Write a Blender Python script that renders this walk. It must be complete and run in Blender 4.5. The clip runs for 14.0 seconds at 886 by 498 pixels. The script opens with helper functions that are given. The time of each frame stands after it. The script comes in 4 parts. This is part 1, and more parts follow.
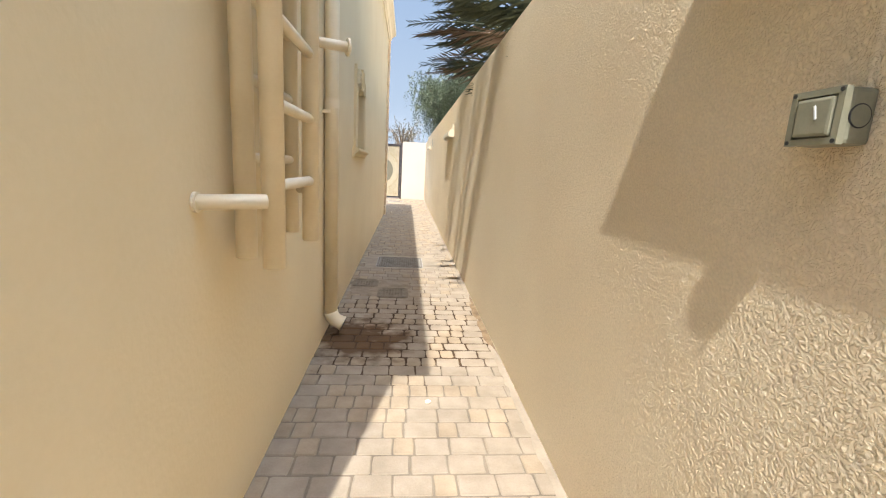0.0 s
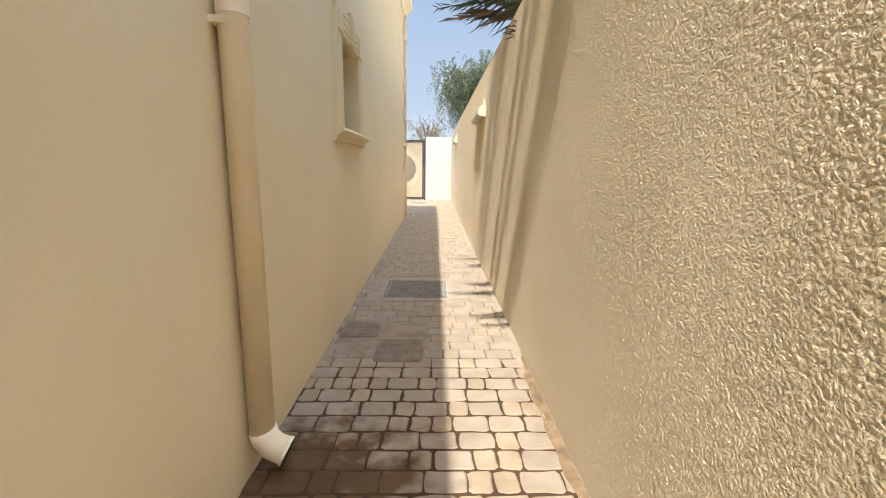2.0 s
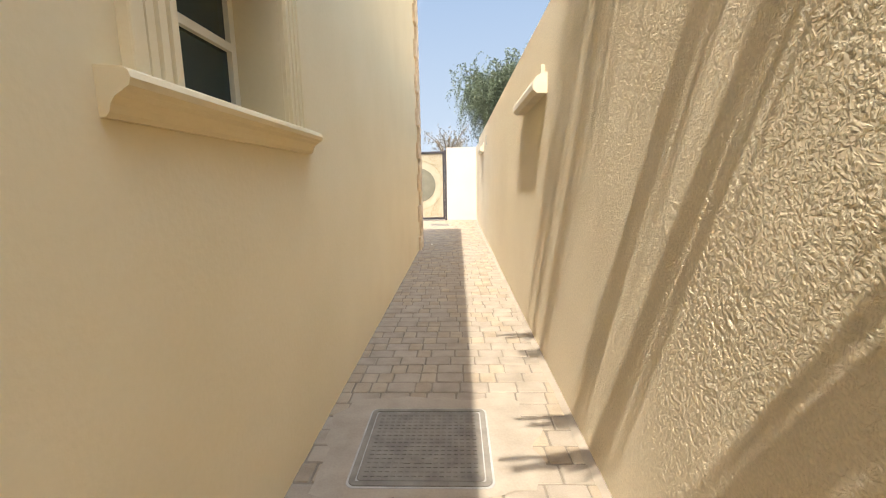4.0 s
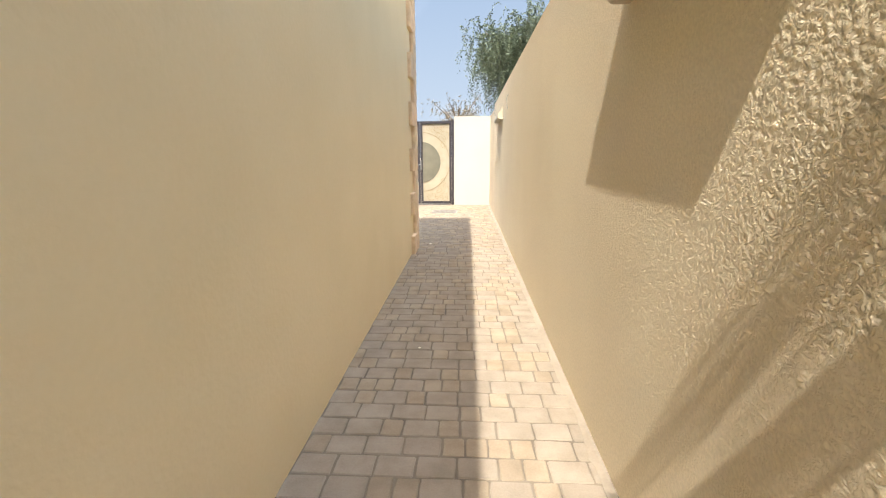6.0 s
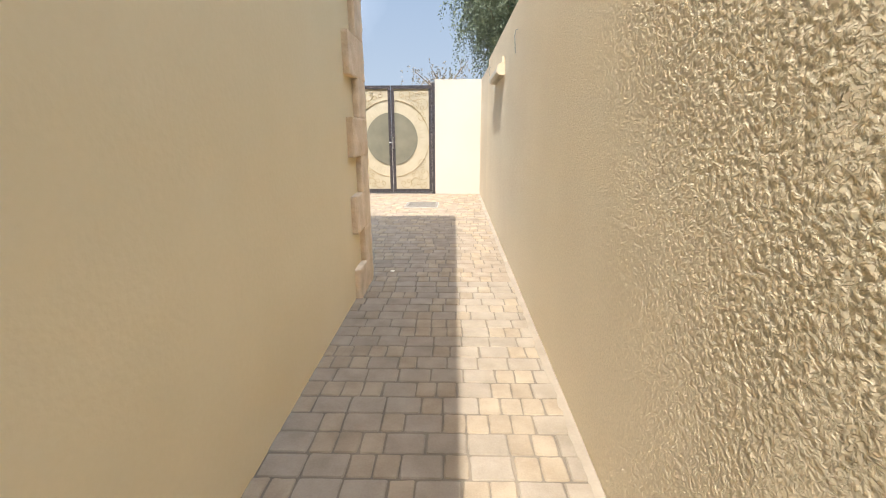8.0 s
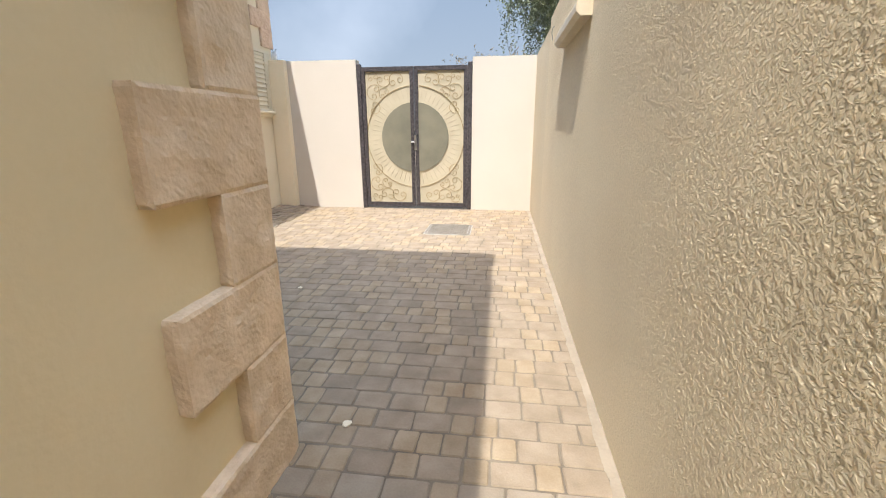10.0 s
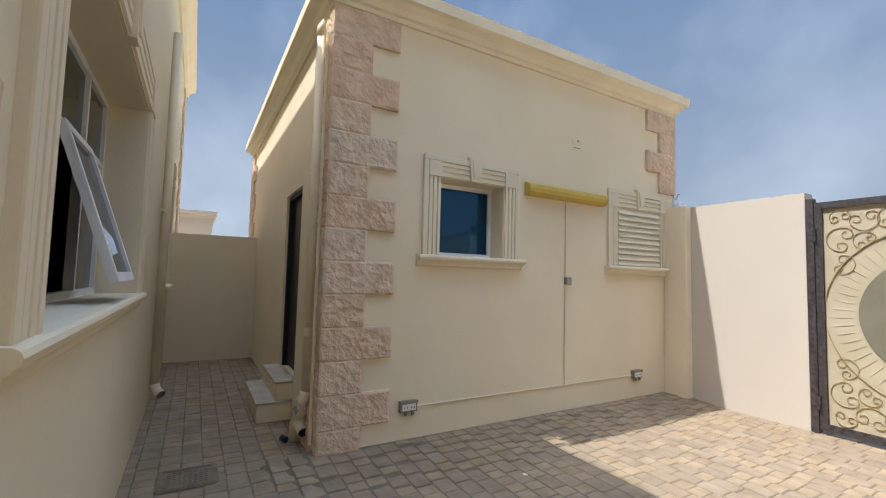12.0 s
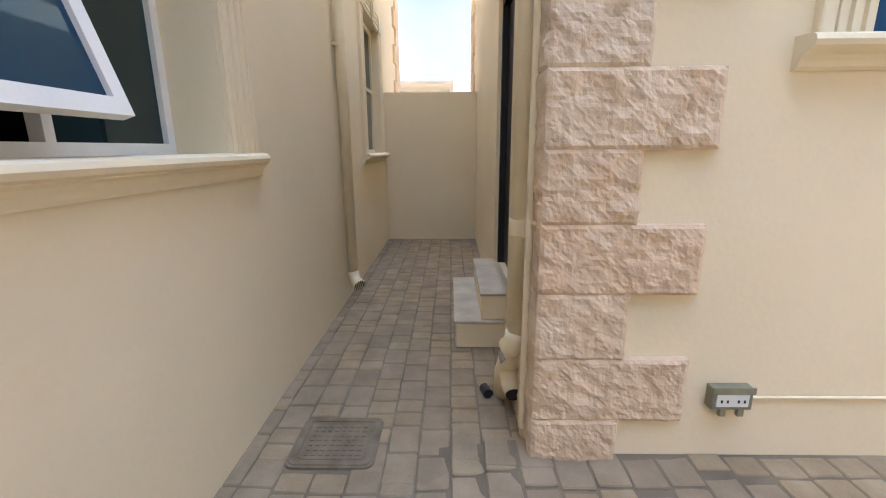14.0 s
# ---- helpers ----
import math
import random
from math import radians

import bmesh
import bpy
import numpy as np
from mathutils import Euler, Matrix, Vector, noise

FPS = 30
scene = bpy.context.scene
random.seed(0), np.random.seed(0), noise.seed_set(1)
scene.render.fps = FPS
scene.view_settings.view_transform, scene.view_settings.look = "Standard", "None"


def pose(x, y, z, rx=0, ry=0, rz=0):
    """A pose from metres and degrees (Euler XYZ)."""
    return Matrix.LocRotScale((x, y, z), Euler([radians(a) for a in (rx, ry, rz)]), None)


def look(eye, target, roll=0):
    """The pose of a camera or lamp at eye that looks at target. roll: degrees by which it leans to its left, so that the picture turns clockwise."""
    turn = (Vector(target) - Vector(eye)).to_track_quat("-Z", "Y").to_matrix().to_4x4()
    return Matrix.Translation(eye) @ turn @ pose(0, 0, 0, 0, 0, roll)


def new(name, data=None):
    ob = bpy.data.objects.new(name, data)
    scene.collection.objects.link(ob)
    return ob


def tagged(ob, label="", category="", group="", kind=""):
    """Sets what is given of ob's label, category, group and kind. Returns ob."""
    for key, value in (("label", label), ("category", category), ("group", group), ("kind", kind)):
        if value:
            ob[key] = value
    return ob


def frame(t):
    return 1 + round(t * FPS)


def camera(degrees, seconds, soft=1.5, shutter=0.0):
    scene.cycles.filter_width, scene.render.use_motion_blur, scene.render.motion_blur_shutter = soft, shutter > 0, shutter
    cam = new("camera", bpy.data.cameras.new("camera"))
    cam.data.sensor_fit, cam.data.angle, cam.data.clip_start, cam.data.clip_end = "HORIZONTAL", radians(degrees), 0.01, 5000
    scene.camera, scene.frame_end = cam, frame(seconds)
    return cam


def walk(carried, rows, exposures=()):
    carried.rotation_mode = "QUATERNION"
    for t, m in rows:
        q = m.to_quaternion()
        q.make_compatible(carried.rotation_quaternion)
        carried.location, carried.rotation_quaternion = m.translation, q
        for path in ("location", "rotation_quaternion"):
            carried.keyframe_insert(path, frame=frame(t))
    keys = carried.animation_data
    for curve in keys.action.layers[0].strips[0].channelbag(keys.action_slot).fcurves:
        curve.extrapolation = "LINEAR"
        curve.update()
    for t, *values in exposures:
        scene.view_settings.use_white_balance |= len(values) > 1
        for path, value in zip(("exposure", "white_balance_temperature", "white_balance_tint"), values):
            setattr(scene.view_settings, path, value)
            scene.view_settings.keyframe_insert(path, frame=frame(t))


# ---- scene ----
cam = camera(91.9, 14.0, soft=1.1)
PATH = [
    (0, (0.659, 0.484, 1.512), (0.839, 2.441, 1.14), 3.1),
    (0.5, (0.72, 0.701, 1.489), (0.916, 2.665, 1.162), 3.3),
    (1, (0.812, 1.163, 1.462), (0.939, 3.135, 1.156), 2.5),
    (1.5, (0.814, 1.757, 1.425), (0.935, 3.724, 1.085), 1.3),
    (2, (0.798, 2.4, 1.389), (0.84, 4.364, 1.011), 0.8),
    (2.5, (0.771, 3.046, 1.398), (0.819, 5.016, 1.056), -0.2),
    (3, (0.797, 3.688, 1.403), (0.759, 5.662, 1.085), -1.2),
    (3.5, (0.783, 4.348, 1.415), (0.762, 6.323, 1.098), -1.1),
    (4, (0.795, 5.006, 1.43), (0.724, 6.98, 1.114), -1.1),
    (4.2, (0.796, 5.281, 1.422), (0.751, 7.254, 1.097), -0.7),
    (6.5, (0.83, 8.132, 1.461), (0.705, 10.08, 1.026), -0.5),
    (7, (0.86, 8.776, 1.459), (0.735, 10.722, 1.012), -0.7),
    (7.5, (0.838, 9.521, 1.452), (0.809, 11.452, 0.933), -0.1),
    (10, (0.929, 12.833, 1.447), (0.676, 14.741, 0.9), -0.3),
    (10.5, (0.949, 13.44, 1.441), (0.577, 15.321, 0.873), 0.1),
    (11, (0.805, 13.993, 1.424), (-0.008, 15.753, 0.932), 2.1),
    (11.5, (0.671, 14.451, 1.455), (-0.637, 15.92, 1.09), 0.5),
    (12, (0.473, 14.76, 1.541), (-1.255, 15.757, 1.671), 1.5),
    (12.5, (0.116, 15.032, 1.547), (-1.652, 15.879, 1.947), 2.0),
    (13, (-0.374, 15.217, 1.522), (-2.319, 15.682, 1.551), 1.7),
    (13.5, (-0.939, 15.335, 1.437), (-2.885, 15.604, 1.064), -0.2),
    (14, (-1.512, 15.352, 1.38), (-3.458, 15.314, 0.921), -0.4),
]
walk(cam, [(t, look(eye, target, roll)) for t, eye, target, roll in PATH],
     [(0, 3.68, 6200, 10), (2.5, 3.76, 6400, 10), (4, 3.84, 6500, 10), (6.5, 3.72, 6400, 10), (7.5, 3.62, 6300, 10), (10, 3.4, 6250, 10), (11, 3.28, 6200, 10),
      (11.5, 3.25, 6150, 10), (12, 3.1, 6200, 10), (12.6, 3.16, 6700, 11), (13, 3.36, 6900, 11), (13.5, 3.8, 6550, 12), (14, 4.16, 6400, 14)])

# ---- light ----
SUN = Vector((0.13, 0.58, -1.0))
world = bpy.data.worlds.new("sky")
scene.world = world
world.use_nodes = True
wn = world.node_tree.nodes
sky = wn.new("ShaderNodeTexSky")
sky.sky_type, sky.sun_disc = "NISHITA", False
sky.sun_elevation = math.atan2(1.0, math.hypot(SUN.x, SUN.y))
sky.sun_rotation = math.atan2(-SUN.x, -SUN.y)
sky.air_density, sky.dust_density, sky.ozone_density = 1.15, 0.45, 1.6
wn["Background"].inputs["Strength"].default_value = 0.15
haze = wn.new("ShaderNodeMixRGB")
haze.blend_type = "MULTIPLY"
haze.inputs[0].default_value, haze.inputs[2].default_value = 1.0, (1.165, 0.955, 0.745, 1)
world.node_tree.links.new(sky.outputs["Color"], haze.inputs[1])
world.node_tree.links.new(haze.outputs[0], wn["Background"].inputs["Color"])
sun = new("sun", bpy.data.lights.new("sun", "SUN"))
sun.data.energy, sun.data.angle, sun.data.color = 0.68, radians(0.55), (1.0, 0.975, 0.94)
sun.matrix_basis = look((0, 0, 20), Vector((0, 0, 20)) + SUN)

# ---- helpers of this scene ----
BASE = {}


def thing(name, at, label, category, group=""):
    """An empty at the base of a thing."""
    ob = new(name)
    ob.location = at
    ob.empty_display_size = 0.1
    BASE[ob] = Vector(at)
    return tagged(ob, label, category, group)


def mesh_of(name, bm, mat, smooth=False):
    me = bpy.data.meshes.new(name)
    bm.to_mesh(me)
    bm.free()
    if mat:
        me.materials.append(mat)
    if smooth:
        me.polygons.foreach_set("use_smooth", [True] * len(me.polygons))
    return me


def part(name, bm, mat, parent, label="", smooth=False):
    """One mesh, made in world coordinates, under a thing or a part."""
    base = BASE[parent]
    bm.transform(Matrix.Translation(-base))
    ob = new(name, mesh_of(name, bm, mat, smooth))
    ob.parent = parent
    BASE[ob] = base
    return tagged(ob, label)


def solid(name, bm, mat, label="", category="", kind="", group="", smooth=False):
    """A top-level mesh in world coordinates."""
    ob = new(name, mesh_of(name, bm, mat, smooth))
    BASE[ob] = Vector((0, 0, 0))
    return tagged(ob, label, category, group, kind)


def box(bm, x0, x1, y0, y1, z0, z1, bevel=0.0):
    m = Matrix.LocRotScale(((x0 + x1) / 2, (y0 + y1) / 2, (z0 + z1) / 2), None, (x1 - x0, y1 - y0, z1 - z0))
    made = bmesh.ops.create_cube(bm, size=1.0, matrix=m)["verts"]
    if bevel:
        edges = list({e for v in made for e in v.link_edges})
        bmesh.ops.bevel(bm, geom=edges, offset=bevel, segments=2, profile=0.6, affect="EDGES")
    return bm


def boxes(*spans, bevel=0.0):
    bm = bmesh.new()
    for s in spans:
        box(bm, *s, bevel=bevel)
    return bm


def tube(bm, a, b, r, sides=16, r2=None):
    """A closed rod from a to b."""
    a, b = Vector(a), Vector(b)
    way = b - a
    m = Matrix.Translation((a + b) / 2) @ way.to_track_quat("Z", "Y").to_matrix().to_4x4()
    bmesh.ops.create_cone(bm, cap_ends=True, segments=sides, radius1=r, radius2=r if r2 is None else r2, depth=way.length, matrix=m)
    return bm


def bent(bm, points, r, sides=8):
    """A rod along a line of points."""
    pts = [Vector(p) for p in points]
    rings = []
    side = None
    for i, p in enumerate(pts):
        way = (pts[min(i + 1, len(pts) - 1)] - pts[max(i - 1, 0)]).normalized()
        if side is None:
            side = way.orthogonal().normalized()
        side = (side - way * side.dot(way)).normalized()
        other = way.cross(side)
        rad = r[i] if isinstance(r, (list, tuple)) else r
        rings.append([bm.verts.new(p + (side * math.cos(k * math.tau / sides) + other * math.sin(k * math.tau / sides)) * rad) for k in range(sides)])
    for a, b in zip(rings, rings[1:]):
        for k in range(sides):
            bm.faces.new((a[k], a[(k + 1) % sides], b[(k + 1) % sides], b[k]))
    bm.faces.new(rings[0][::-1])
    bm.faces.new(rings[-1])
    return bm


def wall_with_holes(bm, axis, face, thick, u0, u1, z0, z1, holes):
    """One closed slab whose outer face lies at axis = face and which goes in by thick (signed); holes are (u0, u1, z0, z1)."""
    us = sorted({u0, u1, *[h[0] for h in holes], *[h[1] for h in holes]})
    zs = sorted({z0, z1, *[h[2] for h in holes], *[h[3] for h in holes]})

    def full(i, j):
        if not (0 <= i < len(us) - 1 and 0 <= j < len(zs) - 1):
            return False
        u, z = (us[i] + us[i + 1]) / 2, (zs[j] + zs[j + 1]) / 2
        return not any(h[0] <= u <= h[1] and h[2] <= z <= h[3] for h in holes)

    made = {}

    def vert(i, j, d):
        if (i, j, d) not in made:
            w = face + thick * d
            made[i, j, d] = bm.verts.new((w, us[i], zs[j]) if axis == "x" else (us[i], w, zs[j]))
        return made[i, j, d]

    for i in range(len(us) - 1):
        for j in range(len(zs) - 1):
            if not full(i, j):
                continue
            for d in (0, 1):
                bm.faces.new([vert(i, j, d), vert(i + 1, j, d), vert(i + 1, j + 1, d), vert(i, j + 1, d)])
            for (a, b), other in (((i, j), (i + 1, j)), (i, j - 1)), (((i, j + 1), (i + 1, j + 1)), (i, j + 1)), (((i, j), (i, j + 1)), (i - 1, j)), (((i + 1, j), (i + 1, j + 1)), (i + 1, j)):
                if not full(*other):
                    bm.faces.new([vert(*a, 0), vert(*b, 0), vert(*b, 1), vert(*a, 1)])
    bmesh.ops.recalc_face_normals(bm, faces=bm.faces)
    return bm


def cornice(bm, x0, x1, y0, y1, profile):
    """A moulding round a block: profile is a list of (outwards, height)."""
    rings = []
    for out, z in profile:
        rings.append([bm.verts.new(c) for c in ((x0 - out, y0 - out, z), (x1 + out, y0 - out, z), (x1 + out, y1 + out, z), (x0 - out, y1 + out, z))])
    for a, b in zip(rings, rings[1:]):
        for k in range(4):
            bm.faces.new((a[k], a[(k + 1) % 4], b[(k + 1) % 4], b[k]))
    bm.faces.new(rings[0][::-1])
    bm.faces.new(rings[-1])
    return bm


def extrude_profile(bm, pts, axis, u0, u1):
    """A closed outline of (out, z) pairs, run along x or y from u0 to u1. out is world x or y."""
    if axis == "y":
        ends = [[bm.verts.new((p[0], u, p[1])) for p in pts] for u in (u0, u1)]
    else:
        ends = [[bm.verts.new((u, p[0], p[1])) for p in pts] for u in (u0, u1)]
    n = len(pts)
    for k in range(n):
        bm.faces.new((ends[0][k], ends[0][(k + 1) % n], ends[1][(k + 1) % n], ends[1][k]))
    bm.faces.new(ends[0][::-1])
    bm.faces.new(ends[1])
    bmesh.ops.recalc_face_normals(bm, faces=bm.faces)
    return bm


# ---- materials ----
def material(name, color, rough=0.8, metal=0.0, spec=0.5):
    m = bpy.data.materials.new(name)
    m.use_nodes = True
    b = m.node_tree.nodes["Principled BSDF"]
    b.inputs["Base Color"].default_value = (*color, 1)
    b.inputs["Roughness"].default_value = rough
    b.inputs["Metallic"].default_value = metal
    b.inputs["Specular IOR Level"].default_value = spec
    return m


def varied(name, dark, light, rough=0.8, scale=2.0, fine=60.0, bump=0.2, depth=0.004, spec=0.3, random_tint=0.0, metal=0.0, stain=None, tints=((0.83, 0.82, 0.81), (1.12, 1.0, 0.83), (1.0, 0.985, 0.95))):
    """A surface of two tones at a large and a fine scale, with fine relief."""
    m = material(name, light, rough, metal, spec)
    t = m.node_tree
    n, l = t.nodes, t.links
    b = n["Principled BSDF"]
    co = n.new("ShaderNodeTexCoord")
    geo = n.new("ShaderNodeNewGeometry")
    big = n.new("ShaderNodeTexNoise")
    big.inputs["Scale"].default_value, big.inputs["Detail"].default_value = scale, 5
    small = n.new("ShaderNodeTexNoise")
    small.inputs["Scale"].default_value, small.inputs["Detail"].default_value = fine, 4
    l.new(geo.outputs["Position"], big.inputs["Vector"])
    l.new(geo.outputs["Position"], small.inputs["Vector"])
    add = n.new("ShaderNodeMath")
    add.operation = "MULTIPLY_ADD"
    add.inputs[1].default_value = 0.3
    l.new(small.outputs["Fac"], add.inputs[0])
    l.new(big.outputs["Fac"], add.inputs[2])
    ramp = n.new("ShaderNodeValToRGB")
    ramp.color_ramp.elements[0].position, ramp.color_ramp.elements[0].color = 0.45, (*dark, 1)
    ramp.color_ramp.elements[1].position, ramp.color_ramp.elements[1].color = 0.85, (*light, 1)
    l.new(add.outputs[0], ramp.inputs["Fac"])
    col = ramp.outputs["Color"]
    if random_tint:
        info = n.new("ShaderNodeObjectInfo")
        summ = n.new("ShaderNodeMath")
        l.new(info.outputs["Random"], summ.inputs[0])
        l.new(geo.outputs["Random Per Island"], summ.inputs[1])
        frac = n.new("ShaderNodeMath")
        frac.operation = "FRACT"
        l.new(summ.outputs[0], frac.inputs[0])
        hue = n.new("ShaderNodeValToRGB")
        for e, c in zip((hue.color_ramp.elements[0], hue.color_ramp.elements[1], hue.color_ramp.elements.new(0.5)), tints):
            e.color = (*[1 + (v - 1) * random_tint for v in c], 1)
        l.new(frac.outputs[0], hue.inputs["Fac"])
        mul = n.new("ShaderNodeMixRGB")
        mul.blend_type = "MULTIPLY"
        mul.inputs["Fac"].default_value = 1
        l.new(col, mul.inputs[1])
        l.new(hue.outputs["Color"], mul.inputs[2])
        col = mul.outputs[0]
    if stain:
        centre, radius = stain
        away = n.new("ShaderNodeVectorMath")
        away.operation = "DISTANCE"
        away.inputs[1].default_value = centre
        l.new(geo.outputs["Position"], away.inputs[0])
        edge = n.new("ShaderNodeTexNoise")
        edge.inputs["Scale"].default_value, edge.inputs["Detail"].default_value = 5, 4
        l.new(geo.outputs["Position"], edge.inputs["Vector"])
        mad = n.new("ShaderNodeMath")
        mad.operation = "MULTIPLY_ADD"
        mad.inputs[1].default_value = -1.3
        l.new(edge.outputs["Fac"], mad.inputs[0])
        l.new(away.outputs["Value"], mad.inputs[2])
        span = n.new("ShaderNodeMapRange")
        span.inputs["From Min"].default_value, span.inputs["From Max"].default_value = radius - 0.75, radius - 0.45
        l.new(mad.outputs[0], span.inputs["Value"])
        tone = n.new("ShaderNodeMixRGB")
        tone.inputs[1].default_value, tone.inputs[2].default_value = (0.34, 0.24, 0.15, 1), (1, 1, 1, 1)
        l.new(span.outputs[0], tone.inputs[0])
        wet = n.new("ShaderNodeMixRGB")
        wet.blend_type = "MULTIPLY"
        wet.inputs["Fac"].default_value = 1
        l.new(col, wet.inputs[1])
        l.new(tone.outputs[0], wet.inputs[2])
        col = wet.outputs[0]
    l.new(col, b.inputs["Base Color"])
    if bump:
        bn = n.new("ShaderNodeBump")
        bn.inputs["Strength"].default_value, bn.inputs["Distance"].default_value = bump, depth
        l.new(add.outputs[0] if fine < 5 else small.outputs["Fac"], bn.inputs["Height"])
        l.new(bn.outputs["Normal"], b.inputs["Normal"])
    return m


def roughcast(name, dark, light):
    """Sprayed plaster: worm-like lumps of one to two centimetres."""
    m = varied(name, dark, light, rough=0.9, scale=0.8, fine=90, bump=0)
    t = m.node_tree
    n, l = t.nodes, t.links
    geo = n.new("ShaderNodeNewGeometry")
    warp = n.new("ShaderNodeTexNoise")
    warp.inputs["Scale"].default_value, warp.inputs["Detail"].default_value = 30, 2
    l.new(geo.outputs["Position"], warp.inputs["Vector"])
    mix = n.new("ShaderNodeMixRGB")
    mix.blend_type = "ADD"
    mix.inputs["Fac"].default_value = 0.035
    l.new(geo.outputs["Position"], mix.inputs[1])
    l.new(warp.outputs["Color"], mix.inputs[2])
    lumps = n.new("ShaderNodeTexNoise")
    lumps.inputs["Scale"].default_value, lumps.inputs["Detail"].default_value = 130, 2.5
    l.new(mix.outputs[0], lumps.inputs["Vector"])
    ramp = n.new("ShaderNodeValToRGB")
    ramp.color_ramp.elements[0].position, ramp.color_ramp.elements[1].position = 0.44, 0.60
    l.new(lumps.outputs["Fac"], ramp.inputs["Fac"])
    bn = n.new("ShaderNodeBump")
    bn.inputs["Strength"].default_value, bn.inputs["Distance"].default_value = 1.0, 0.0028
    l.new(ramp.outputs["Color"], bn.inputs["Height"])
    l.new(bn.outputs["Normal"], n["Principled BSDF"].inputs["Normal"])
    # Shade between the lumps is painted in: base colour darkens where relief is low.
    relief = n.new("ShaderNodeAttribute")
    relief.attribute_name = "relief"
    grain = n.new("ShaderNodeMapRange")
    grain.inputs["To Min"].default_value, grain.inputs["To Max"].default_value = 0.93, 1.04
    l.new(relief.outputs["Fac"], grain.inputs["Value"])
    pit_shade = n.new("ShaderNodeMixRGB")
    pit_shade.blend_type, pit_shade.inputs["Fac"].default_value = "MULTIPLY", 1.0
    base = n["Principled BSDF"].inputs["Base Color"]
    l.new(base.links[0].from_socket, pit_shade.inputs[1])
    l.new(grain.outputs[0], pit_shade.inputs[2])
    l.new(pit_shade.outputs[0], base)
    return m


PLASTER = varied("house_plaster", (0.69, 0.56, 0.325), (0.735, 0.605, 0.365), rough=0.75, scale=1.2, fine=38, bump=0.32, depth=0.004)
FACADE = varied("annex_plaster", (0.745, 0.635, 0.436), (0.793, 0.677, 0.478), rough=0.75, scale=1.2, fine=38, bump=0.3, depth=0.004)
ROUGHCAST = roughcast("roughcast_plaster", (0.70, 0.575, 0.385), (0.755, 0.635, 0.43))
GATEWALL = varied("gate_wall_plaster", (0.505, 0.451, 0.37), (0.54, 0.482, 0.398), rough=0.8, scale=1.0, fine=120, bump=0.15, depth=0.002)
MOULD = varied("moulding_plaster", (0.71, 0.62, 0.44), (0.77, 0.68, 0.49), rough=0.7, scale=3, fine=120, bump=0.1, depth=0.002)
PAVER = varied("concrete_paver", (0.222, 0.168, 0.110), (0.315, 0.246, 0.170), rough=0.9, scale=6, fine=120, bump=0.5, depth=0.004, random_tint=0.7)
HALFPAVER = varied("warm_concrete_paver", (0.254, 0.186, 0.11), (0.353, 0.272, 0.178), rough=0.9, scale=6, fine=120, bump=0.4, depth=0.003, random_tint=0.75)
# Corridor blocks have tones of their own, set apart from the court's.
CORRIDORPAVER = varied("corridor_concrete_paver", (0.238, 0.19, 0.132), (0.325, 0.264, 0.191), rough=0.95, scale=6, fine=120, bump=0.5, depth=0.004, random_tint=0.55, stain=((0.28, 4.12, 0), 0.36))
CORRIDORHALF = varied("corridor_warm_paver", (0.249, 0.189, 0.122), (0.347, 0.273, 0.183), rough=0.95, scale=6, fine=120, bump=0.5, depth=0.004, random_tint=0.7, stain=((0.28, 4.12, 0), 0.36))
SAND = varied("joint_sand", (0.132, 0.103, 0.0704), (0.22, 0.176, 0.123), rough=1.0, scale=3, fine=200, bump=0.5, depth=0.004, stain=((0.7, 4.4, 0), 1.0))
DESERT = varied("desert_ground", (0.40, 0.32, 0.22), (0.52, 0.43, 0.31), rough=1.0, scale=0.3, fine=20, bump=0.3, depth=0.02)
STONE = varied("split_stone", (0.55, 0.42, 0.295), (0.72, 0.59, 0.445), rough=0.85, scale=7, fine=60, bump=0.7, depth=0.006, random_tint=1.0, tints=((0.97, 0.86, 0.80), (1.05, 1.02, 0.96), (1.0, 0.95, 0.90)))
SANDSTONE = varied("tan_split_stone", (0.60, 0.455, 0.285), (0.755, 0.60, 0.405), rough=0.85, scale=7, fine=60, bump=0.7, depth=0.006, random_tint=1.0, tints=((0.96, 0.93, 0.90), (1.05, 1.0, 0.92), (1.0, 0.97, 0.95)))
PAINTED = varied("painted_pipe", (0.76, 0.645, 0.435), (0.82, 0.71, 0.50), rough=0.45, scale=6, fine=80, bump=0.08, depth=0.002)
IRON = varied("gate_iron", (0.012, 0.010, 0.010), (0.075, 0.062, 0.062), rough=0.5, scale=25, fine=150, bump=0.3, depth=0.002, spec=0.5)

# ---- plan ----
XL, XR = -0.025, 1.475          # house wall and boundary wall
YH0, YH1 = 0.50, 14.38          # house, from its rear corner to its front corner
XH, XA = -9.85, -9.25              # far ends of house and annex
XE = -8.07                      # end wall of the side passage
XS, YS0, YS1 = -3.18, 15.73, 20.66   # annex
YG = 20.56                      # gate wall face
WALLTOP = 2.68

GLASS = material("window_glass", (0.018, 0.066, 0.125), 0.02, 0.5, 0.3)
DARKGLASS = material("dark_window_glass", (0.020, 0.038, 0.042), 0.02, 0.35, 0.6)
FRAME = varied("white_aluminium", (0.72, 0.70, 0.66), (0.80, 0.78, 0.74), rough=0.4, scale=5, fine=90, bump=0.05)
DARK = material("room_shade_black", (0.012, 0.011, 0.010), 0.9)
BLACKDOOR = varied("black_door_paint", (0.012, 0.011, 0.012), (0.022, 0.02, 0.022), rough=0.5, scale=4, fine=80, bump=0.05)
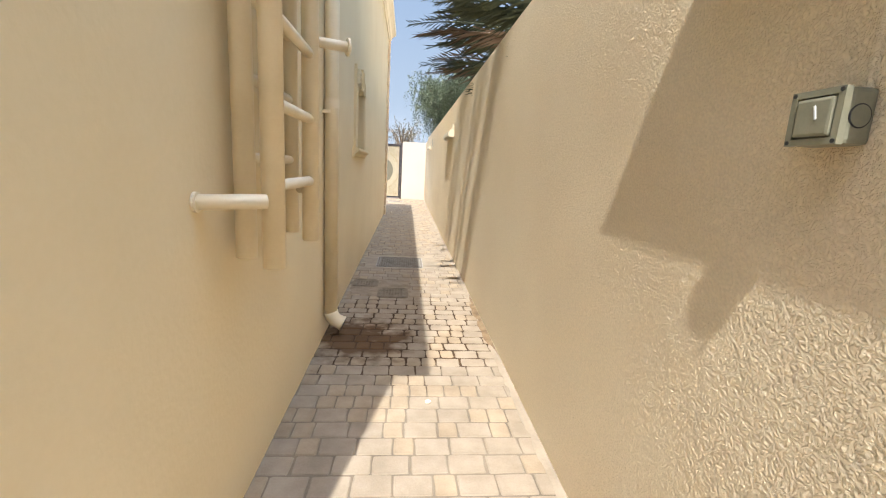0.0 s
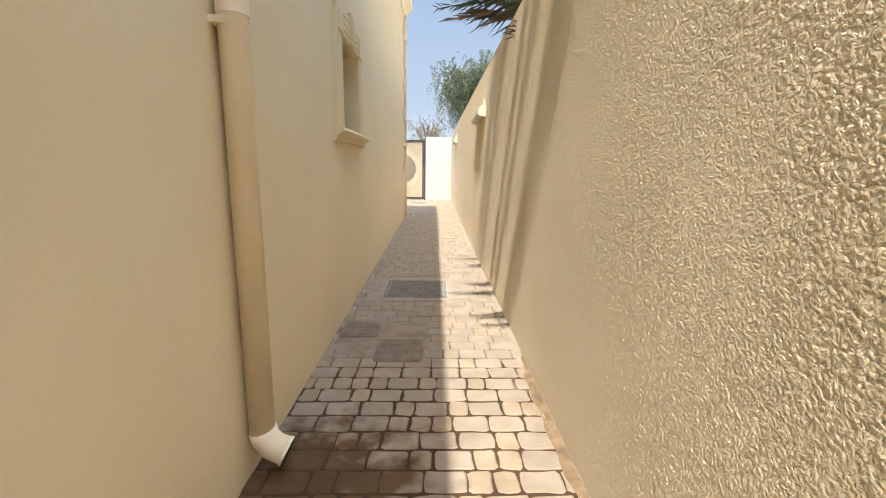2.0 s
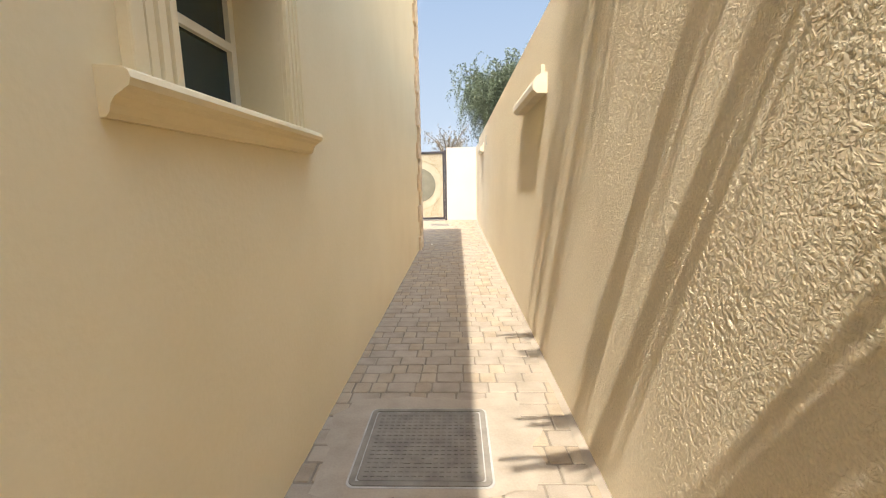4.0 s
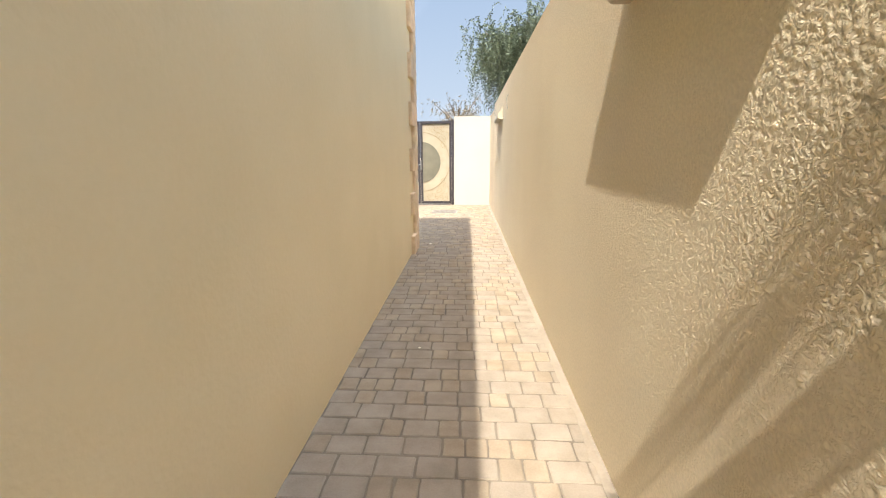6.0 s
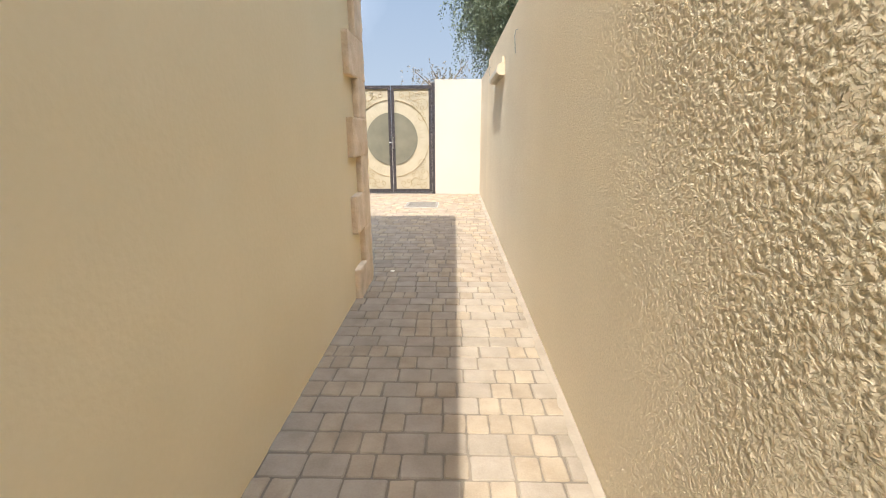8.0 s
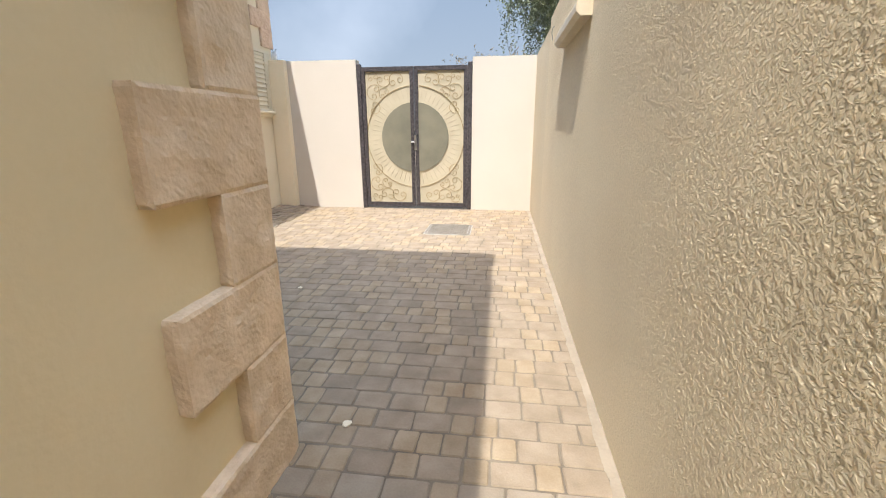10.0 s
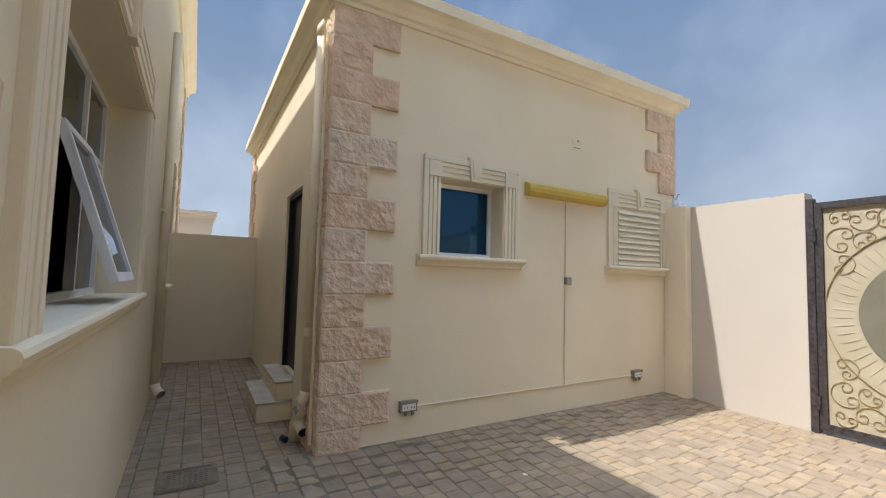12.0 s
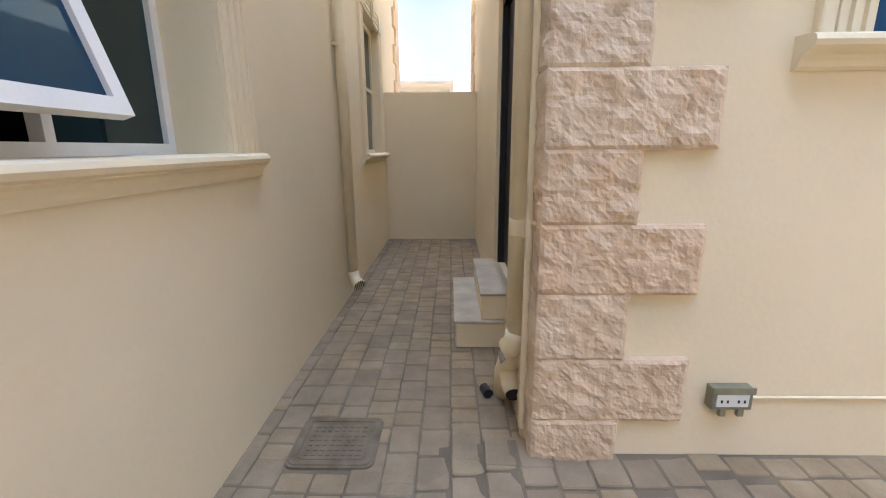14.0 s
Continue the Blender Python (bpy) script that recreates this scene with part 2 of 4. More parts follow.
CONCRETE = varied("cover_concrete", (0.27, 0.25, 0.21), (0.38, 0.35, 0.30), rough=0.9, scale=8, fine=160, bump=0.4)
COVER = varied("cast_cover", (0.137, 0.115, 0.0864), (0.209, 0.18, 0.137), rough=0.75, scale=10, fine=160, bump=0.3)
DARKCOVER = varied("worn_dark_cover", (0.12, 0.094, 0.063), (0.205, 0.163, 0.11), rough=0.8, scale=10, fine=160, bump=0.4)
OLDCOVER = varied("soiled_cover", (0.135, 0.102, 0.066), (0.225, 0.176, 0.12), rough=0.85, scale=10, fine=160, bump=0.4)
YELLOW = varied("yellow_paint", (0.50, 0.335, 0.05), (0.58, 0.405, 0.08), rough=0.5, scale=5, fine=90, bump=0.05)
PANEL = varied("gate_sheet", (0.40, 0.345, 0.235), (0.46, 0.40, 0.28), rough=0.6, scale=4, fine=100, bump=0.1)
DISC = varied("gate_disc", (0.15, 0.14, 0.10), (0.20, 0.185, 0.13), rough=0.35, scale=3, fine=90, bump=0.05)
BRONZE = varied("bronze_paint", (0.26, 0.19, 0.085), (0.38, 0.29, 0.14), rough=0.45, scale=20, fine=120, bump=0.1)
GREYBOX = varied("grey_plastic", (0.26, 0.25, 0.19), (0.36, 0.34, 0.27), rough=0.5, scale=14, fine=120, bump=0.1)
STEEL = varied("brushed_steel", (0.45, 0.44, 0.42), (0.6, 0.59, 0.57), rough=0.3, scale=8, fine=120, bump=0.05, metal=1.0)
OLIVEBOX = varied("olive_plastic", (0.17, 0.165, 0.11), (0.235, 0.225, 0.155), rough=0.45, scale=14, fine=120, bump=0.1)
BLACK = material("black_rubber", (0.015, 0.015, 0.015), 0.7)
WHITEP = material("white_plastic", (0.7, 0.7, 0.66), 0.5)

# ---- ground ----
gx = boxes((-450, 450, -450, 450, -0.6, -0.06))
solid("ground", gx, DESERT, "flat pale desert sand reaching the horizon", "ground", "structure")
bed = boxes((-10.2, 1.6, -6, 20.9, -0.08, -0.008))
pavement = solid("pavement", bed, SAND, "sand-jointed paving of beige tumbled concrete blocks", "pavement", "structure")

# hazy sky far behind everything: a zone of a dome, open above
SKYBACK = bpy.data.materials.new("far_haze")
SKYBACK.use_nodes = True
sn, sl = SKYBACK.node_tree.nodes, SKYBACK.node_tree.links
sn.remove(sn["Principled BSDF"])
glow, pos, split, span_ = sn.new("ShaderNodeEmission"), sn.new("ShaderNodeNewGeometry"), sn.new("ShaderNodeSeparateXYZ"), sn.new("ShaderNodeMapRange")
tones, veil, thin = sn.new("ShaderNodeValToRGB"), sn.new("ShaderNodeTexNoise"), sn.new("ShaderNodeMixRGB")
span_.inputs["From Max"].default_value = 300
tones.color_ramp.elements[0].color, tones.color_ramp.elements[1].color = (0.050, 0.0585, 0.068, 1), (0.0142, 0.0268, 0.050, 1)
veil.inputs["Scale"].default_value, veil.inputs["Detail"].default_value = 0.006, 6
thin.blend_type, thin.inputs[2].default_value = "ADD", (0.024, 0.024, 0.025, 1)
cloud = sn.new("ShaderNodeMapRange")
cloud.inputs["From Min"].default_value, cloud.inputs["From Max"].default_value = 0.48, 0.75
sl.new(pos.outputs["Position"], split.inputs[0])
sl.new(split.outputs["Z"], span_.inputs["Value"])
sl.new(span_.outputs[0], tones.inputs["Fac"])
sl.new(pos.outputs["Position"], veil.inputs["Vector"])
sl.new(veil.outputs["Fac"], cloud.inputs["Value"])
sl.new(cloud.outputs[0], thin.inputs[0])
sl.new(tones.outputs["Color"], thin.inputs[1])
sl.new(thin.outputs[0], glow.inputs["Color"])
sl.new(glow.outputs[0], sn["Material Output"].inputs["Surface"])
bm = bmesh.new()
levels = [radians(a) for a in (-2, 4, 10, 17, 24, 31, 38, 45, 52)]
dome = [[bm.verts.new((420 * math.cos(e) * math.cos(k * math.tau / 96), 420 * math.cos(e) * math.sin(k * math.tau / 96), 420 * math.sin(e))) for k in range(96)] for e in levels]
for a, b in zip(dome, dome[1:]):
    for k in range(96):
        bm.faces.new((a[k], b[k], b[(k + 1) % 96], a[(k + 1) % 96]))
solid("backdrop", bm, SKYBACK, "pale blue hazy sky low over the horizon", "sky", "structure", smooth=True)

# ---- boundary walls ----
bm = boxes((XR, XR + 0.2, -6, 18.55, -0.05, WALLTOP), (XR, XR + 0.2, 18.55, YG + 0.2, -0.05, 2.58))
boundary = solid("wall_boundary", bm, ROUGHCAST, "tall boundary wall in cream roughcast plaster", "wall", "structure")
GX0, GX1 = -1.60, 0.42
for k, (x0, x1) in enumerate(((GX1, XR), (XS + 0.32, GX0))):
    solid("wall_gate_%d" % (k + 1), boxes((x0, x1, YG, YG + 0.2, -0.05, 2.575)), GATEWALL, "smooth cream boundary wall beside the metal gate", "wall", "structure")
bm = boxes((XS + 0.004, XS + 0.32, YS1 - 0.22, YG + 0.2, -0.05, 2.585), bevel=0.012)
solid("pier", bm, FACADE, "square cream plaster pier between annex and gate wall", "pier", "structure")
bm = boxes((XE - 0.2, XE, YH1 + 0.002, YS0 - 0.002, -0.05, 2.17))
solid("wall_passage", bm, FACADE, "low cream plaster wall closing the side passage", "wall", "structure")
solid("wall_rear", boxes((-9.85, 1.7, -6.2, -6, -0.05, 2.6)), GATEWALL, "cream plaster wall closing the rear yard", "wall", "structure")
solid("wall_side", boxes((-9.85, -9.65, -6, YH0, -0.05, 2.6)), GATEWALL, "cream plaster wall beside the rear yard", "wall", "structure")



def lumpy_face(y0, y1, z0, z1, step, seed):
    """The sprayed face of the boundary wall as a fine sheet of lumps, standing just proud of the wall."""
    ny, nz = int((y1 - y0) / step) + 1, int((z1 - z0) / step) + 1
    gen = np.random.default_rng(seed)
    fy, fz = np.meshgrid(np.fft.fftfreq(ny, step), np.fft.rfftfreq(nz, step), indexing="ij")
    f = np.hypot(fy, fz)

    def band(centre, width):
        spec = np.fft.rfft2(gen.standard_normal((ny, nz))) * np.exp(-((f - centre) / width) ** 2)
        out = np.fft.irfft2(spec, s=(ny, nz))
        return out / out.std()

    lump = band(min(80, 0.38 / step), 34) + 0.3 * band(26, 12)
    patch = 1.0 + 0.22 * band(0.0, 1.2)
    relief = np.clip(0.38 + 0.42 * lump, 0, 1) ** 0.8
    height = relief * np.clip(patch, 0.4, 1.5) * 0.0023
    ys, zs = np.meshgrid(np.linspace(y0, y1, ny), np.linspace(z0, z1, nz), indexing="ij")
    co = np.stack([XR - 0.001 - height, ys, zs], axis=-1).reshape(-1, 3).astype(np.float32)
    i = (np.arange(ny - 1)[:, None] * nz + np.arange(nz - 1)[None, :]).reshape(-1)
    quads = np.stack([i, i + 1, i + nz + 1, i + nz], axis=1).astype(np.int32)
    me = bpy.data.meshes.new("roughcast_coat")
    me.vertices.add(len(co))
    me.vertices.foreach_set("co", co.reshape(-1))
    me.loops.add(quads.size)
    me.loops.foreach_set("vertex_index", quads.reshape(-1))
    me.polygons.add(len(quads))
    me.polygons.foreach_set("loop_start", np.arange(0, quads.size, 4, dtype=np.int32))
    me.polygons.foreach_set("use_smooth", np.ones(len(quads), dtype=bool))
    me.update(calc_edges=True)
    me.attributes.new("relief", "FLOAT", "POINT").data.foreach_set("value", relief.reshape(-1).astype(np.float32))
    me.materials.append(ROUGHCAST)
    ob = new("roughcast_coat", me)
    ob.parent = boundary
    return ob


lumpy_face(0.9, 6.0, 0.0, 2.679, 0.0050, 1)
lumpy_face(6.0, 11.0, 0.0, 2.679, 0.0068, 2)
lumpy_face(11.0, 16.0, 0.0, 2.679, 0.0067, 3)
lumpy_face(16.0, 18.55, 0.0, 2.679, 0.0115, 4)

# ---- house ----
house = thing("house", (-4, 7, 0), "cream plastered villa with moulded cornice and stone quoins", "house")
E_WIN = (6.30, 7.11, 1.70, 2.47)
N_WIN = (-3.42, -1.10, 1.36, 2.74)
N_WIN2 = (-7.55, -6.55, 1.32, 2.85)
T = 0.30
part("wall", wall_with_holes(bmesh.new(), "x", XL, -T, YH0, YH1, -0.05, 5.16, [E_WIN]), PLASTER, house)
# North wall: paler plaster puts the court's less yellow light into the colour.
part("wall", wall_with_holes(bmesh.new(), "y", YH1, -T, XH, XL - T, -0.05, 5.16, [N_WIN, N_WIN2]), FACADE, house)
part("wall", boxes((XH, XL - T, YH0, YH0 + T, -0.05, 5.16)), PLASTER, house)
part("wall", boxes((XH, XH + T, YH0 + T, YH1 - T, -0.05, 5.16)), PLASTER, house)
part("roof", boxes((XH + 0.1, XL - 0.1, YH0 + 0.1, YH1 - 0.1, 5.0, 5.3)), CONCRETE, house)
HC = [(0.0, 5.12), (0.03, 5.12), (0.04, 5.17), (0.07, 5.19), (0.10, 5.27), (0.16, 5.33), (0.20, 5.36), (0.20, 5.48), (0.02, 5.50)]
bm = cornice(bmesh.new(), XH, XL, YH0, YH1, HC)
for y in (2.17, 2.77):
    bmesh.ops.bisect_plane(bm, geom=bm.verts[:] + bm.edges[:] + bm.faces[:], plane_co=(0, y, 0), plane_no=(0, 1, 0))
gap = [f for f in bm.faces if 2.17 < f.calc_center_median().y < 2.77 and f.calc_center_median().x > XL - 0.001]
bmesh.ops.delete(bm, geom=gap, context="FACES")
bmesh.ops.holes_fill(bm, edges=[e for e in bm.edges if e.is_boundary], sides=0)
part("cornice", bm, MOULD, house)

# ---- annex ----
annex = thing("annex", (XS - 2.5, 18.2, 0), "cream plastered single-storey annex with pink stone quoins", "house")
S_WIN = (16.82, 17.60, 1.75, 2.52)
DOOR = (-5.20, -4.30, 0.40, 2.50)
part("wall", wall_with_holes(bmesh.new(), "x", XS, -T, YS0, YS1, -0.05, 3.97, [S_WIN]), FACADE, annex)
part("wall", wall_with_holes(bmesh.new(), "y", YS0, T, XA, XS - T, -0.05, 4.0, [DOOR]), FACADE, annex)
part("wall", boxes((XA, XS - T, YS1 - T, YS1, -0.05, 4.0)), FACADE, annex)
part("wall", boxes((XA, XA + T, YS0 + T, YS1 - T, -0.05, 4.0)), FACADE, annex)
part("roof", boxes((XA + 0.1, XS - 0.1, YS0 + 0.1, YS1 - 0.1, 3.9, 4.1)), CONCRETE, annex)
SC = [(0.0, 3.935), (0.028, 3.935), (0.033, 3.975), (0.06, 3.988), (0.088, 4.035), (0.14, 4.078), (0.175, 4.09), (0.175, 4.205), (0.02, 4.225)]
part("cornice", cornice(bmesh.new(), XA, XS, YS0, YS1, SC), MOULD, annex)


def stone_block(x0, x1, y0, y1, z0, z1, seed, grain=0.022, chips=2.1):
    """One split-faced stone: chamfered, with a broken face."""
    bm = boxes((x0, x1, y0, y1, z0, z1))
    for axis, size in ((0, x1 - x0), (1, y1 - y0), (2, z1 - z0)):
        edges = [e for e in bm.edges if abs(abs((e.verts[0].co - e.verts[1].co).normalized()[axis]) - 1) < 1e-3 and (e.verts[0].co - e.verts[1].co).length > size * 0.9]
        bmesh.ops.subdivide_edges(bm, edges=edges, cuts=max(3, min(44, round(size / grain))), use_grid_fill=True)
    bm.normal_update()
    mid = Vector(((x0 + x1) / 2, (y0 + y1) / 2, (z0 + z1) / 2))
    half = Vector(((x1 - x0) / 2, (y1 - y0) / 2, (z1 - z0) / 2))
    for v in bm.verts:
        near = sorted((half[k] - abs(v.co[k] - mid[k])) for k in range(3))
        rim = 0.0 if near[1] > 0.012 else 1.0
        p = v.co * 9 + Vector((seed * 3.7, seed, 0))
        chip = noise.voronoi(p * chips + noise.noise_vector(p * 1.3) * 0.5)[0][0]
        lump = noise.noise(p) * 0.007 + min(chip, 1.0) * 0.017 + abs(noise.noise(p * 5.5)) * 0.006
        lump *= 0.65 if chips < 1.5 else 1.0
        way = (v.co - mid)
        n = Vector((way.x / half.x if abs(way.x) > half.x * 0.98 else 0, way.y / half.y if abs(way.y) > half.y * 0.98 else 0, way.z / half.z * 0.25 if abs(way.z) > half.z * 0.98 else 0))
        v.co += n * (-0.001 + lump * 0.35 if rim else lump)
    return bm


def quoins(owner, cx, cy, sx, sy, z1, first, seed, proud=0.03, low=-1.0, top=0.235, ly=(0.60, 0.33), mat=STONE, step=0.284):
    """Alternating long and short stones round a corner; sx and sy point into the block."""
    z, k = -0.03, 0
    while z < z1 - 0.02:
        zt = min(top, z1)
        long_x = (k + first) % 2 == 0
        a, b = (0.60, ly[1]) if long_x else (0.33, ly[0])
        x0, x1 = sorted((cx - sx * proud, cx + sx * a))
        y0, y1 = sorted((cy - sy * proud, cy + sy * b))
        if z > low:
            part("stone", stone_block(x0, x1, y0, y1, z + 0.0005, zt - 0.0005, seed + k, 0.014 if seed in (1, 100) and z < 2.9 else 0.024, 1.0 if mat is SANDSTONE else 2.1), mat, owner)
        z, top, k = zt, zt + step, k + 1


quoins(annex, XS, YS0, -1, 1, 3.93, 0, 1)
quoins(annex, XS, YS1, -1, -1, 3.93, 0, 50, low=2.6)
quoins(house, XL, YH1, -1, -1, 5.12, 1, 100, proud=0.047, top=0.266, ly=(0.53, 0.25), mat=SANDSTONE, step=0.324)
quoins(house, XH, YH1, 1, -1, 5.12, 0, 150, mat=SANDSTONE)
quoins(annex, XA, YS0, 1, 1, 3.93, 0, 200)


def flat(bm, face, u0, u1, w0, w1, z0, z1, bevel=0.0):
    """A box on a wall: u along it, w out of it. face is (axis, place, way out)."""
    axis, place, out = face
    a, b = sorted((place + out * w0, place + out * w1))
    if axis == "x":
        return box(bm, a, b, u0, u1, z0, z1, bevel)
    return box(bm, u0, u1, a, b, z0, z1, bevel)


def surround(owner, face, hole, jamb=0.20, head=0.22, key=True, rim=0.045, lip=0.10, ears=0.06, tone=MOULD):
    """A moulded surround: plain outer band, fluted jambs and head, corner blocks, keystone and sill."""
    u0, u1, z0, z1 = hole
    if rim:
        for ua, ub in ((u0 - jamb - 0.008, u0 - jamb + rim), (u1 + jamb - rim, u1 + jamb + 0.008)):
            part("outer_band", flat(bmesh.new(), face, ua, ub, -0.02, 0.037, z0, z1 + head - rim, 0.008), tone, owner)
        part("outer_band", flat(bmesh.new(), face, u0 - jamb - 0.008, u1 + jamb + 0.008, -0.02, 0.037, z1 + head - rim + 0.001, z1 + head + 0.012, 0.008), tone, owner)
    full_jamb, jamb, full_head, head = jamb, jamb - rim, head, head - rim
    for ua, ub in ((u0 - jamb, u0 - 0.003), (u1 + 0.003, u1 + jamb)):
        bm = bmesh.new()
        axis, place, out = face
        outline = [(ua, -0.02), (ua, 0.018)]
        for k in range(3):
            c, r = ua + (ub - ua) * (k + 0.5) / 3, (ub - ua) * 0.125
            outline += [(c - r, 0.018), (c - r * 0.8, 0.033), (c + r * 0.8, 0.033), (c + r, 0.018)]
        outline += [(ub, 0.018), (ub, -0.02)]
        ends = [[bm.verts.new((place + out * w, u, z) if axis == "x" else (u, place + out * w, z)) for u, w in outline] for z in (z0, z1 + 0.002)]
        for k in range(len(outline)):
            q = (k + 1) % len(outline)
            bm.faces.new((ends[0][k], ends[0][q], ends[1][q], ends[1][k]))
        bm.faces.new(ends[0]), bm.faces.new(ends[1])
        bmesh.ops.recalc_face_normals(bm, faces=bm.faces)
        part("jamb", bm, tone, owner)
        part("corner_block", flat(bmesh.new(), face, ua - 0.006, ub + 0.006, -0.02, 0.045, z1 + 0.003, z1 + head, 0.006), tone, owner)
    axis, place, out = face
    outline = [(-0.02, z1 + 0.003), (0.018, z1 + 0.003)]
    for k in range(3):
        c, r = z1 + head * (k + 0.5) / 3, head * 0.115
        outline += [(0.018, c - r), (0.033, c - r * 0.8), (0.033, c + r * 0.8), (0.018, c + r)]
    outline += [(0.018, z1 + head), (-0.02, z1 + head)]
    bm = extrude_profile(bmesh.new(), [(place + out * w, z) for w, z in outline], "y" if axis == "x" else "x", u0 + 0.005, u1 - 0.005)
    part("head", bm, tone, owner)
    if key:
        mid = (u0 + u1) / 2
        bm = bmesh.new()
        axis, place, out = face
        for w, tw, bw, za, zb in ((0.055, 0.085, 0.055, z1 + 0.0, z1 + full_head + 0.05), (0.068, 0.055, 0.03, z1 + 0.04, z1 + full_head + 0.015)):
            pts = [(mid - bw, za), (mid + bw, za), (mid + tw, zb), (mid - tw, zb)]
            ring = []
            for d in (0.0, w):
                ring.append([bm.verts.new((place + out * d, u, z) if axis == "x" else (u, place + out * d, z)) for u, z in pts])
            for k in range(4):
                bm.faces.new((ring[0][k], ring[0][(k + 1) % 4], ring[1][(k + 1) % 4], ring[1][k]))
            bm.faces.new(ring[1])
            bm.faces.new(ring[0][::-1])
        bmesh.ops.recalc_face_normals(bm, faces=bm.faces)
        part("keystone", bm, tone, owner)
    axis, place, out = face
    prof = [(-0.2, z0), (-0.2, z0 - 0.06), (-0.01, z0 - 0.112), (0.014, z0 - 0.112), (lip * 0.3, z0 - 0.10), (lip * 0.36, z0 - 0.082), (lip * 0.5, z0 - 0.064), (lip * 0.72, z0 - 0.054),
            (lip - 0.02, z0 - 0.05), (lip - 0.006, z0 - 0.042), (lip, z0 - 0.025), (lip - 0.006, z0 - 0.008), (lip - 0.02, z0), (0.0, z0 + 0.004)]
    part("sill", extrude_profile(bmesh.new(), [(place + out * w, z) for w, z in prof], "y" if axis == "x" else "x", u0 - full_jamb - ears, u1 + full_jamb + ears), tone, owner)


def glazing(owner, face, hole, uprights=(), rails=(), deep=0.21, bar=0.045, mat=None, skip=(), glass=None):
    """A white window: outer frame, bars, panes, and a black sheet painting in the unlit room."""
    u0, u1, z0, z1 = hole
    us = [u0, *uprights, u1]
    zs = [z0, *rails, z1]
    cells = []
    for ua, ub in zip(us, us[1:]):
        for za, zb in zip(zs, zs[1:]):
            cells.append((ua + (bar if ua == u0 else bar * 0.4), ub - (bar if ub == u1 else bar * 0.4), za + (bar if za == z0 else bar * 0.4), zb - (bar if zb == z1 else bar * 0.4)))
    axis, place, out = face
    bm = wall_with_holes(bmesh.new(), axis, place - out * deep, -out * 0.05, u0 + 0.001, u1 - 0.001, z0 + 0.001, z1 - 0.001, cells)
    win = part("window", bm, mat or FRAME, owner, "aluminium window frame set deep in the wall")
    for i, (ua, ub) in enumerate(zip(us, us[1:])):
        for j, (za, zb) in enumerate(zip(zs, zs[1:])):
            if (i, j) not in skip:
                part("pane", flat(bmesh.new(), face, ua + 0.01, ub - 0.01, -deep - 0.03, -deep - 0.024, za + 0.01, zb - 0.01), glass or GLASS, win, "dark tinted glass")
    # Added black sheet: its colour gives the darkness of the room behind.
    part("room_shade_sheet", flat(bmesh.new(), face, u0 - 0.05, u1 + 0.05, -deep - 0.5, -deep - 0.4, z0 - 0.05, z1 + 0.05), DARK, win)
    return win


FE, FN, FS, FP = ("x", XL, 1), ("y", YH1, 1), ("x", XS, 1), ("y", YS0, -1)
surround(house, FE, E_WIN, ears=0.10, lip=0.085, tone=PLASTER)
glazing(house, FE, E_WIN, rails=(2.05,), mat=MOULD, glass=DARKGLASS)
surround(house, FN, N_WIN, jamb=0.24, head=0.30, lip=0.065, ears=0.04, tone=FACADE)
SASH = (-2.80, -2.15)
north = glazing(house, FN, N_WIN, uprights=(-2.82, -2.13), rails=(2.265,), skip=((1, 0),), deep=0.23, glass=DARKGLASS)
surround(house, FN, N_WIN2, tone=FACADE)
glazing(house, FN, N_WIN2, uprights=(-7.05,), rails=(2.1,), mat=MOULD, deep=0.07, glass=DARKGLASS)
surround(annex, FS, S_WIN, jamb=0.19, head=0.20)
glazing(annex, FS, S_WIN)

# awning sash, pushed open at its foot
hinge = Vector((0, YH1 - 0.21, 2.245))
lean = Matrix.Translation(hinge) @ Matrix.Rotation(radians(18), 4, "X") @ Matrix.Translation(-hinge)
SY0, SY1, SZ0, SZ1 = YH1 - 0.23, YH1 - 0.19, 1.43, 2.245
bm = boxes((SASH[0] + 0.01, SASH[0] + 0.06, SY0, SY1, SZ0, SZ1), (SASH[1] - 0.06, SASH[1] - 0.01, SY0, SY1, SZ0, SZ1),
           (SASH[0] + 0.06, SASH[1] - 0.06, SY0, SY1, SZ0, SZ0 + 0.05), (SASH[0] + 0.06, SASH[1] - 0.06, SY0, SY1, SZ1 - 0.05, SZ1))
bm.transform(lean)
sash = part("sash", bm, FRAME, north, "white awning sash pushed open")
bm = boxes((SASH[0] + 0.05, SASH[1] - 0.05, YH1 - 0.213, YH1 - 0.207, SZ0 + 0.04, SZ1 - 0.03))
bm.transform(lean)
part("pane", bm, GLASS, north, "tinted glass in the open sash")

# ---- ventilation grille on the annex ----
vent = thing("louvre_grille", (XS, 19.85, 1.66), "white louvred grille in a fluted plaster surround", "grille")
G_HOLE = (19.44, 20.32, 1.74, 2.50)
surround(vent, FS, G_HOLE, jamb=0.17, head=0.22)
part("backing", flat(bmesh.new(), FS, G_HOLE[0], G_HOLE[1], 0.002, 0.006, G_HOLE[2], G_HOLE[3]), MOULD, vent)
for k in range(10):
    z = 1.75 + k * 0.074
    pts = [(XS + 0.006, z + 0.05), (XS + 0.034, z), (XS + 0.040, z + 0.004), (XS + 0.012, z + 0.066)]
    part("slat", extrude_profile(bmesh.new(), pts, "y", G_HOLE[0] + 0.01, G_HOLE[1] - 0.01), MOULD, vent)

TREAD = varied("worn_tread", (0.38, 0.33, 0.26), (0.52, 0.46, 0.36), rough=0.85, scale=6, fine=90, bump=0.3)

